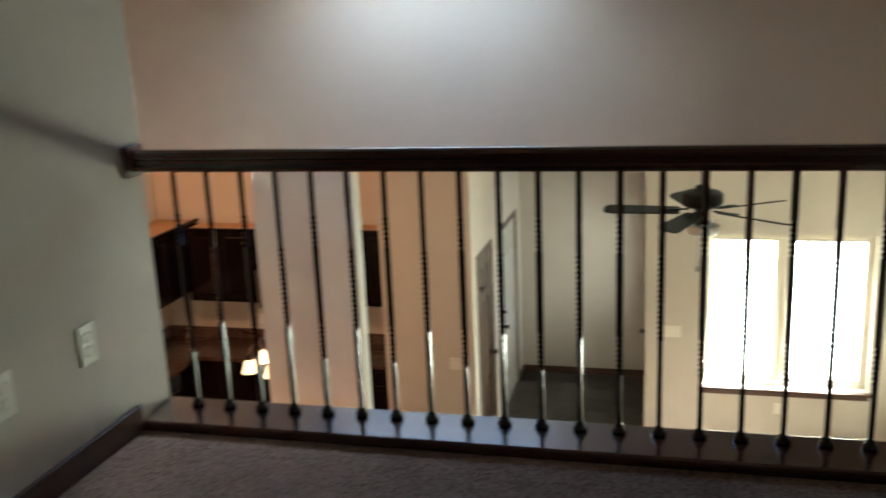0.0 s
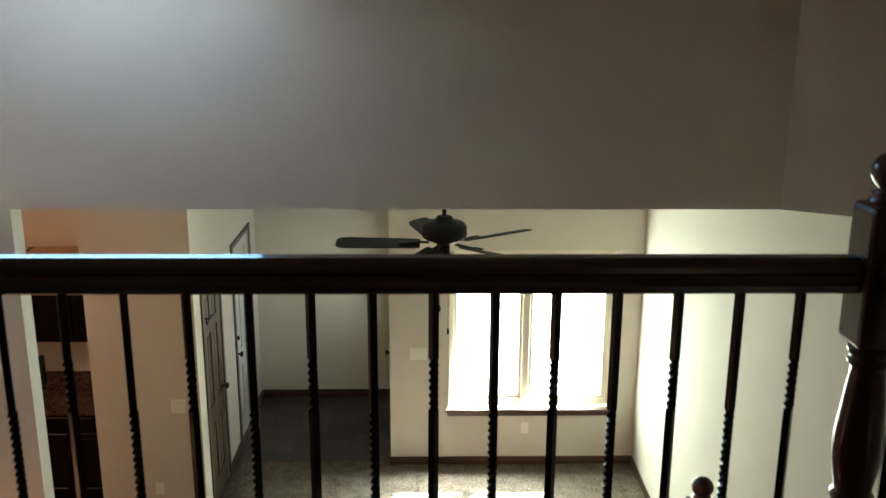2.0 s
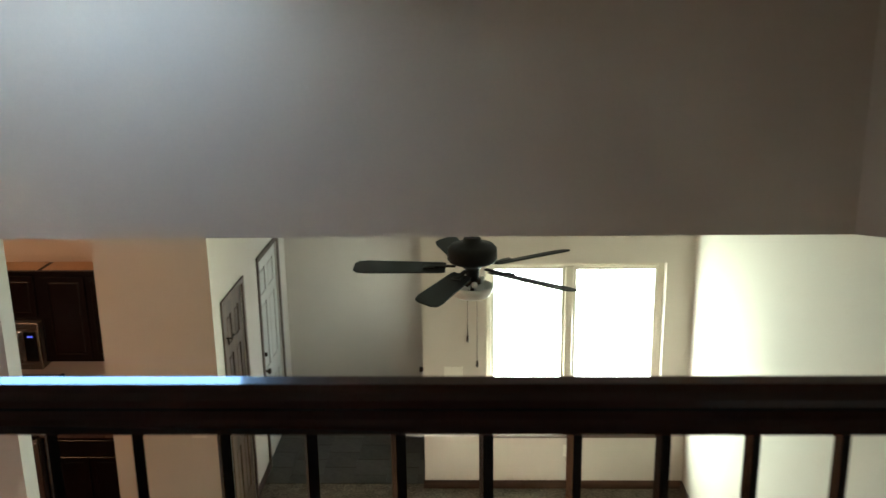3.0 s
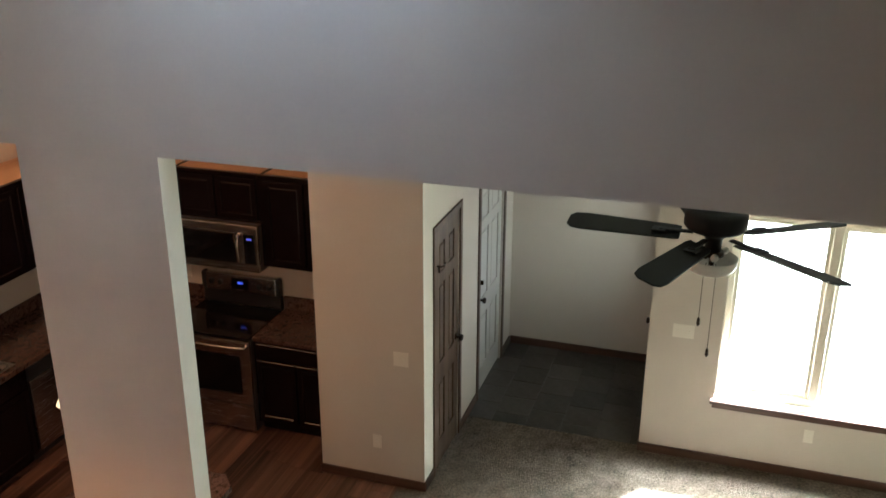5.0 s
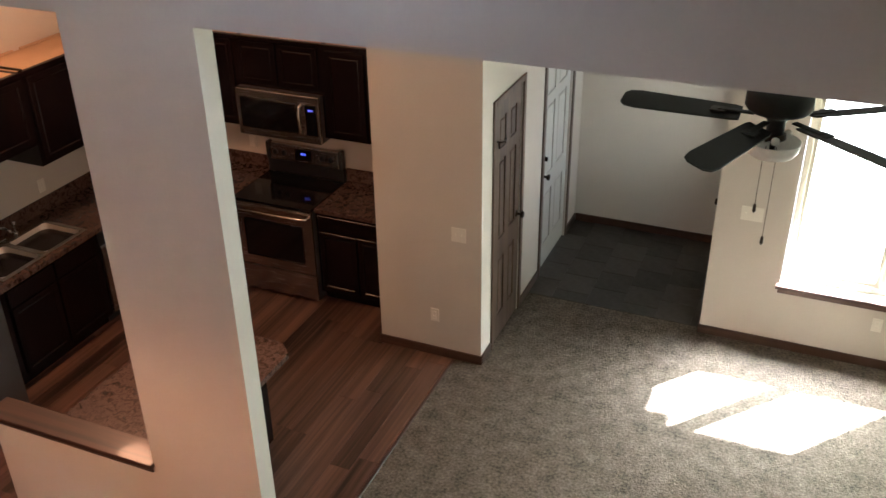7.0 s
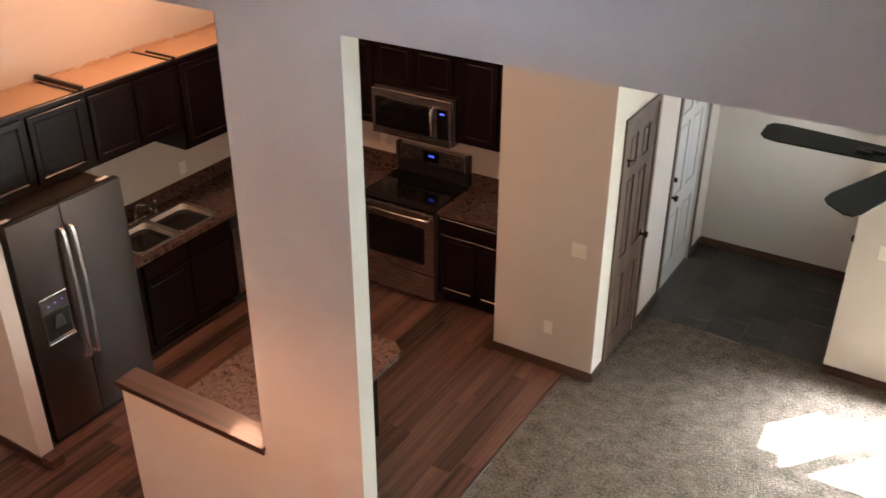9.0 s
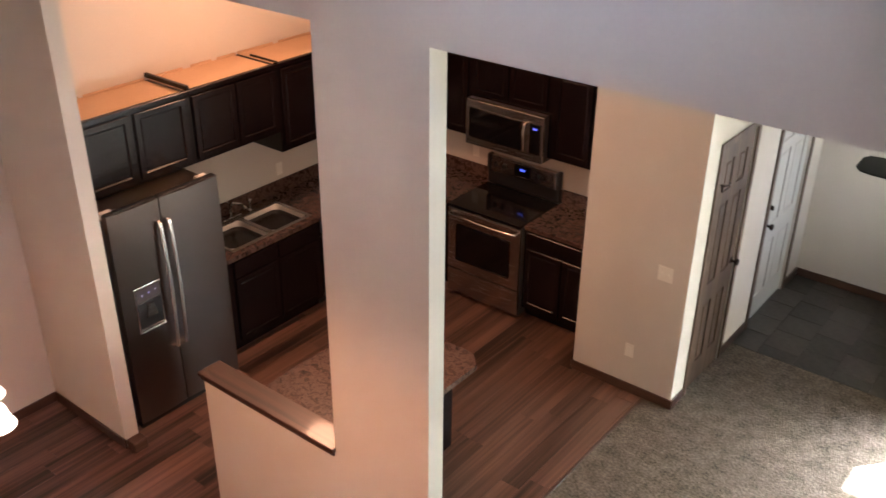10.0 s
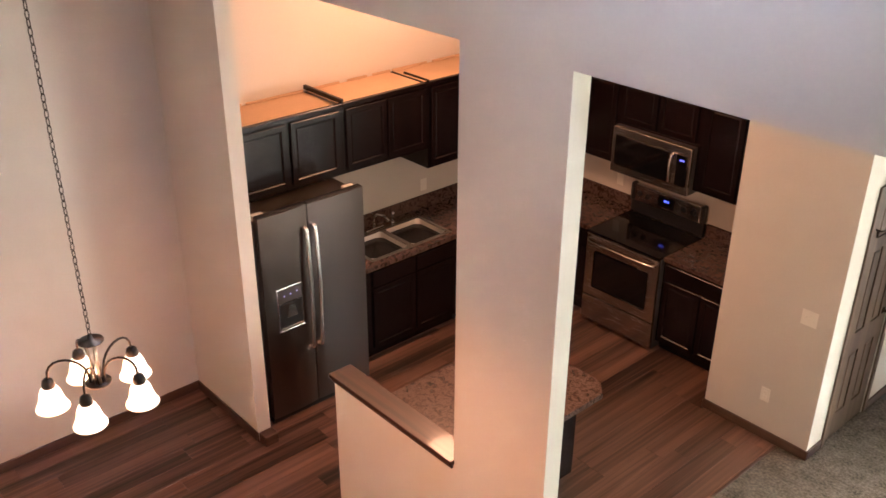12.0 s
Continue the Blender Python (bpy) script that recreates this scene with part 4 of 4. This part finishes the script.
for a in ((SX0 - 0.012, bcx - bx, SY0 - 0.012, SY1 + 0.012), (bcx + bx, SX1 + 0.012, SY0 - 0.012, SY1 + 0.012), (bcx - bx, bcx + bx, SY0 - 0.012, 1.396), (bcx - bx, bcx + bx, 1.780, 1.828), (bcx - bx, bcx + bx, 2.212, SY1 + 0.012)):
    box(b, *a, zb, zt, bevel=0.002)
part("rim", b, SINK_RIM, sink)
for cy in (1.588, 2.020):
    part("drain", lathe(bmesh.new(), [(0.042, 0), (0.040, 0.004), (0.02, 0.005), (0.001, 0.003)], 16, Matrix.Translation((bcx, cy, CT1 - 0.147))), CHROME, sink)
fc = thing("faucet", "low chrome kitchen faucet with lever at the back of the sink", "faucet", Matrix.Translation((-3.60, 1.76, CT1 + 0.007)))
part("base", boxed(-0.025, 0.025, -0.10, 0.10, 0, 0.018, bevel=0.008, seg=2), CHROME, fc)
part("spout", tube(bmesh.new(), [(0, 0, 0.015), (0, 0, 0.10), (0.03, 0.01, 0.15), (0.10, 0.03, 0.155), (0.15, 0.045, 0.13), (0.155, 0.047, 0.115)], 0.011), CHROME, fc)
part("lever", tube(bmesh.new(), [(0, 0, 0.12), (-0.01, -0.02, 0.17), (0.03, -0.05, 0.185)], 0.007), CHROME, fc)
sp = thing("sink_sprayer", "small chrome pull-out sprayer beside the faucet", "sprayer", Matrix.Translation((-3.60, 1.97, CT1 + 0.007)))
part("holder", lathe(bmesh.new(), [(0.022, 0), (0.02, 0.012), (0.012, 0.02)], 14), CHROME, sp)
part("head", tube(bmesh.new(), [(0, 0, 0.018), (0, 0, 0.075), (0.012, 0, 0.105)], 0.012), CHROME, sp)

# refrigerator, local frame: x along its front, -y out of its doors
fr = thing("refrigerator", "stainless steel side-by-side refrigerator with dispenser beside the stub wall", "refrigerator", Matrix.Translation((-2.86, 0.195, 0)) @ FACE_X)
part("body", boxed(0.004, 0.906, 0.07, 0.79, 0.02, 1.700, bevel=0.005), DARK_BODY, fr, "dark grey cabinet sides")
# added brown metal sheet stands in for lamplight on the dark body's top
part("lit_top_sheet", boxed(0.01, 0.900, 0.075, 0.79, 1.7005, 1.706), NICKEL, fr)


def fridge_door(x0, x1, parent):
    n = 12
    out = [(x0, 0.062)] + [(x0 + (x1 - x0) * k / n, 0.012 - 0.016 * math.sin(math.pi * (0.06 + 0.88 * k / n)) ** 0.6) for k in range(n + 1)] + [(x1, 0.062)]
    b = prism(bmesh.new(), out, Matrix.Translation((0, 0, 0.06)), 1.69)
    dr = part("door", b, STEEL_DIM, parent)
    part("door_cap", boxed(x0 + 0.004, x1 - 0.004, 0.012, 0.062, 1.7505, 1.757, bevel=0.003), BLACK, dr)
    return dr


dl, dr = fridge_door(0.0, 0.402, fr), fridge_door(0.409, 0.910, fr)
for door, x in ((dl, 0.368), (dr, 0.444)):
    b = bmesh.new()
    curve = [(0.0, 0.565), (-0.026, 0.575)] + [(-0.036 - 0.020 * math.sin(math.pi * k / 12), 0.60 + 0.96 * k / 12) for k in range(13)] + [(-0.026, 1.585), (0.0, 1.595)]
    prev = None
    for y, z in curve:                                  # flat bowed bar
        ring = [b.verts.new((x + dx, y + dy, z)) for dx, dy in ((-0.016, -0.004), (-0.010, -0.009), (0.010, -0.009), (0.016, -0.004), (0.013, 0.007), (-0.013, 0.007))]
        if prev:
            for k in range(6):
                f = b.faces.new((prev[k], prev[(k + 1) % 6], ring[(k + 1) % 6], ring[k])); f.smooth = k in (0, 2)
        else:
            b.faces.new(ring)
        prev = ring
    b.faces.new(prev[::-1])
    part("handle", b, BRIGHT, door, "bowed flat bright steel handle")
ds = part("dispenser", boxed(0.095, 0.315, -0.010, 0.0, 0.80, 1.165, bevel=0.006, seg=2), STEEL, dl, "grey water and ice dispenser")
part("control_panel", boxed(0.105, 0.305, -0.013, -0.0105, 1.045, 1.155, bevel=0.001), DARK_BODY, ds)
for k in range(3):
    part("indicator", boxed(0.150 + 0.055 * k, 0.158 + 0.055 * k, -0.0145, -0.0131, 1.092 + 0.006 * k, 1.100 + 0.006 * k), BLUE, ds, "small blue light")
part("recess", boxed(0.108, 0.302, -0.0115, -0.0102, 0.835, 1.035), BLACK, ds, "dark recess")
b = prism(bmesh.new(), [(0.160, 0.92), (0.250, 0.92), (0.228, 1.02), (0.182, 1.02)], pose(0, -0.013, 0, 90, 0, 0), 0.016)
part("paddle", b, STEEL, ds)
part("drip_tray", boxed(0.100, 0.310, -0.034, -0.0106, 0.815, 0.830, bevel=0.004, seg=2), STEEL, ds, "steel drip tray lip")
for x in (0.012, 0.80):
    part("hinge_cover", boxed(x, x + 0.09, 0.064, 0.13, 1.7065, 1.745, bevel=0.006, seg=2), PAPER, fr, "white hinge cover")
part("kick_grille", boxed(0.01, 0.895, 0.03, 0.07, 0.0, 0.055, bevel=0.003), BLACK, fr)

# range
rg = thing("range", "stainless steel electric range with black glass cooktop", "stove", Matrix.Translation((-2.376, 3.20, 0)))
RW = 0.777
part("body", boxed(0.0, RW, 0.03, 0.64, 0.02, 0.895, bevel=0.003), DARK_BODY, rg)
part("cooktop", boxed(-0.001, RW + 0.001, -0.005, 0.60, 0.897, 0.918, bevel=0.005, seg=2), BLACK_GLASS, rg, "black glass cooktop")
dr = part("oven_door", boxed(0.002, RW - 0.002, 0.0, 0.03, 0.285, 0.885, bevel=0.006, seg=2), STEEL, rg, "stainless steel oven door")
part("oven_window", boxed(0.10, RW - 0.10, -0.004, 0.001, 0.38, 0.74, bevel=0.012, seg=3), BLACK_GLASS, dr)
part("oven_handle", tube(bmesh.new(), [(0.035, 0.0, 0.838), (0.04, -0.035, 0.838)] + [(0.06 + (RW - 0.12) * k / 10, -0.042 - 0.018 * math.sin(math.pi * k / 10), 0.838) for k in range(11)] + [(RW - 0.04, -0.035, 0.838), (RW - 0.035, 0.0, 0.838)], 0.012, 10), CHROME, dr, "bowed steel handle")
part("drawer", boxed(0.002, RW - 0.002, 0.0, 0.03, 0.035, 0.275, bevel=0.006, seg=2), STEEL, rg, "stainless steel storage drawer")
bg = part("backguard", boxed(0.040, RW - 0.040, 0.588, 0.64, 1.045, 1.205, bevel=0.010, seg=2), STEEL, rg, "stainless control panel")
part("riser", boxed(0.002, RW - 0.002, 0.600, 0.645, 0.9185, 1.044, bevel=0.004), BLACK, bg, "black riser behind the cooktop")
for x0, x1 in ((0.0, 0.039), (RW - 0.039, RW)):
    part("end_cap", boxed(x0, x1, 0.578, 0.648, 1.0445, 1.212, bevel=0.014, seg=2), BLACK, bg)
part("display", boxed(0.30, 0.47, 0.583, 0.589, 1.075, 1.175, bevel=0.002), BLACK_GLASS, bg)
b = bmesh.new()
for x0 in (0.366, 0.382, 0.404):
    box(b, x0, x0 + 0.010, 0.581, 0.583, 1.128, 1.146)
part("clock_digits", b, BLUE, bg, "glowing blue clock bars")
for x in (0.10, 0.19, 0.58, 0.67):
    part("knob", lathe(bmesh.new(), [(0.026, 0), (0.024, 0.016), (0.018, 0.024), (0.001, 0.025)], 16, Matrix.Translation((x, 0.588, 1.125)) @ pose(0, 0, 0, 90, 0, 0)), BLACK, bg)
# microwave over the range
mw = thing("microwave", "stainless steel over-the-range microwave with black glass door", "microwave", Matrix.Translation((MX0 + 0.002, 3.455, 1.408)) @ Matrix.Diagonal((1.053, 1, 0.985, 1)))
part("body", boxed(0.001, 0.757, 0.03, 0.40, 0.0, 0.418, bevel=0.003), DARK_BODY, mw)
md = part("front", boxed(0.001, 0.757, 0.0, 0.03, 0.0, 0.418, bevel=0.006, seg=2), STEEL, mw, "stainless steel front")
part("door_glass", boxed(0.04, 0.56, -0.004, 0.001, 0.075, 0.345, bevel=0.010, seg=2), BLACK_GLASS, md)
part("handle", tube(bmesh.new(), [(0.60, 0.0, 0.075), (0.60, -0.035, 0.09)] + [(0.60, -0.04 - 0.012 * math.sin(math.pi * k / 8), 0.10 + 0.22 * k / 8) for k in range(9)] + [(0.60, -0.035, 0.33), (0.60, 0.0, 0.345)], 0.012, 10), CHROME, md, "curved steel handle")
kp = part("keypad", boxed(0.635, 0.735, -0.004, 0.001, 0.075, 0.345, bevel=0.006, seg=2), BLACK_GLASS, md)
b = bmesh.new()
for x0 in (0.665, 0.678, 0.695):
    box(b, x0, x0 + 0.007, -0.0055, -0.004, 0.292, 0.306)
part("clock_digits", b, BLUE, kp, "small glowing blue bars")

# dishwasher
dw = thing("dishwasher", "stainless steel dishwasher beside the sink cabinet", "dishwasher", at_left(2.295, 0, BF))
part("body", boxed(0.002, 0.596, 0.02, 0.60, 0.09, 0.87), DARK_BODY, dw)
part("door", boxed(0.003, 0.595, -0.022, 0.019, 0.11, 0.75, bevel=0.006, seg=2), STEEL, dw)
part("control_strip", boxed(0.003, 0.595, -0.022, 0.019, 0.755, 0.868, bevel=0.006, seg=2), BLACK, dw)
part("kick_plate", boxed(0.003, 0.595, 0.06, 0.08, 0.0, 0.09), BLACK, dw)

# red and white flag outside the window
fl = thing("garden_flag", "small red and white flag hanging outside the window", "flag", Matrix.Translation((2.58, 6.0, 0)))
part("pole", tube(bmesh.new(), [(0, 0, -0.15), (0, 0, 1.62)], 0.008), IRON, fl)
UPRIGHT = pose(0, 0.0, 0, 90, 0, 0)
part("cloth", prism(bmesh.new(), [(0.0, 1.06), (0.17, 1.04), (0.30, 1.08), (0.31, 1.47), (0.0, 1.49)], UPRIGHT, 0.004), CLOTH, fl, "white cloth")
part("top_band", prism(bmesh.new(), [(0.0, 1.492), (0.31, 1.472), (0.31, 1.60), (0.0, 1.60)], UPRIGHT, 0.006), RED, fl, "red upper band")
arc = [(0.012 + 0.10 * math.sin(math.pi * k / 8), 1.06 + 0.38 * k / 8) for k in range(9)]
part("crescent", prism(bmesh.new(), arc + [(x * 0.62, z) for x, z in reversed(arc[1:-1])], pose(0, -0.004, 0, 90, 0, 0), 0.004), RED, fl, "red crescent stripe")
part("patch", prism(bmesh.new(), [(0.19, 1.24), (0.25, 1.23), (0.25, 1.45), (0.19, 1.45)], pose(0, -0.004, 0, 90, 0, 0), 0.004), YELLOW, fl, "pale yellow patch")

# ---- floor pieces ----
random.seed(4)
PL, PW = 1.22, 0.152
PM = mesh_of("plank", boxed(0.001, PW - 0.001, 0.001, PL - 0.001, -0.0035, 0.0), PLANK)
x = LEFT
while x < -0.19:
    w = min(PW, -0.182 - x)
    y = -3.0 + random.random() * PL - PL
    while y < KB:
        y0, y1 = max(y, -3.0), min(y + PL, KB)
        if y1 - y0 > 0.03:
            if y1 - y0 > PL - 0.01 and w > PW - 0.001:
                same("plank", PM, floor, Matrix.Translation((x, y0, 0)))
            else:
                ob = part("plank", boxed(0.001, w - 0.001, 0.001, y1 - y0 - 0.001, -0.0035, 0.0), PLANK, floor, "", Matrix.Translation((x, y0, 0)))
        y += PL
    x += PW
part("seam_strip", boxed(-0.19, -0.165, -3.0, PY - 0.02, 0.0005, 0.006, bevel=0.002), TRIM_Y, floor, "dark transition strip")
TM = mesh_of("tile", boxed(0.0015, 0.3035, 0.0015, 0.3035, -0.0035, 0.0005, bevel=0.001), TILE)
for i in range(6):
    for j in range(6):
        x0, y0 = PX1 - 0.08 + 0.305 * i, 4.062 + 0.305 * j - (0.15 if i % 2 else 0.0)
        x1, y1 = min(x0 + 0.305, WX + 0.1), min(y0 + 0.305, EY)
        x0, y0 = max(x0, -0.03), max(y0, 4.062)
        if x1 - x0 > 0.02 and y1 - y0 > 0.02:
            if x1 - x0 > 0.304 and y1 - y0 > 0.304:
                same("tile", TM, tile_floor, Matrix.Translation((x0, y0, 0)))
            else:
                part("tile", boxed(0.0015, x1 - x0 - 0.0015, 0.0015, y1 - y0 - 0.0015, -0.0035, 0.0005), TILE, tile_floor, "", Matrix.Translation((x0, y0, 0)))
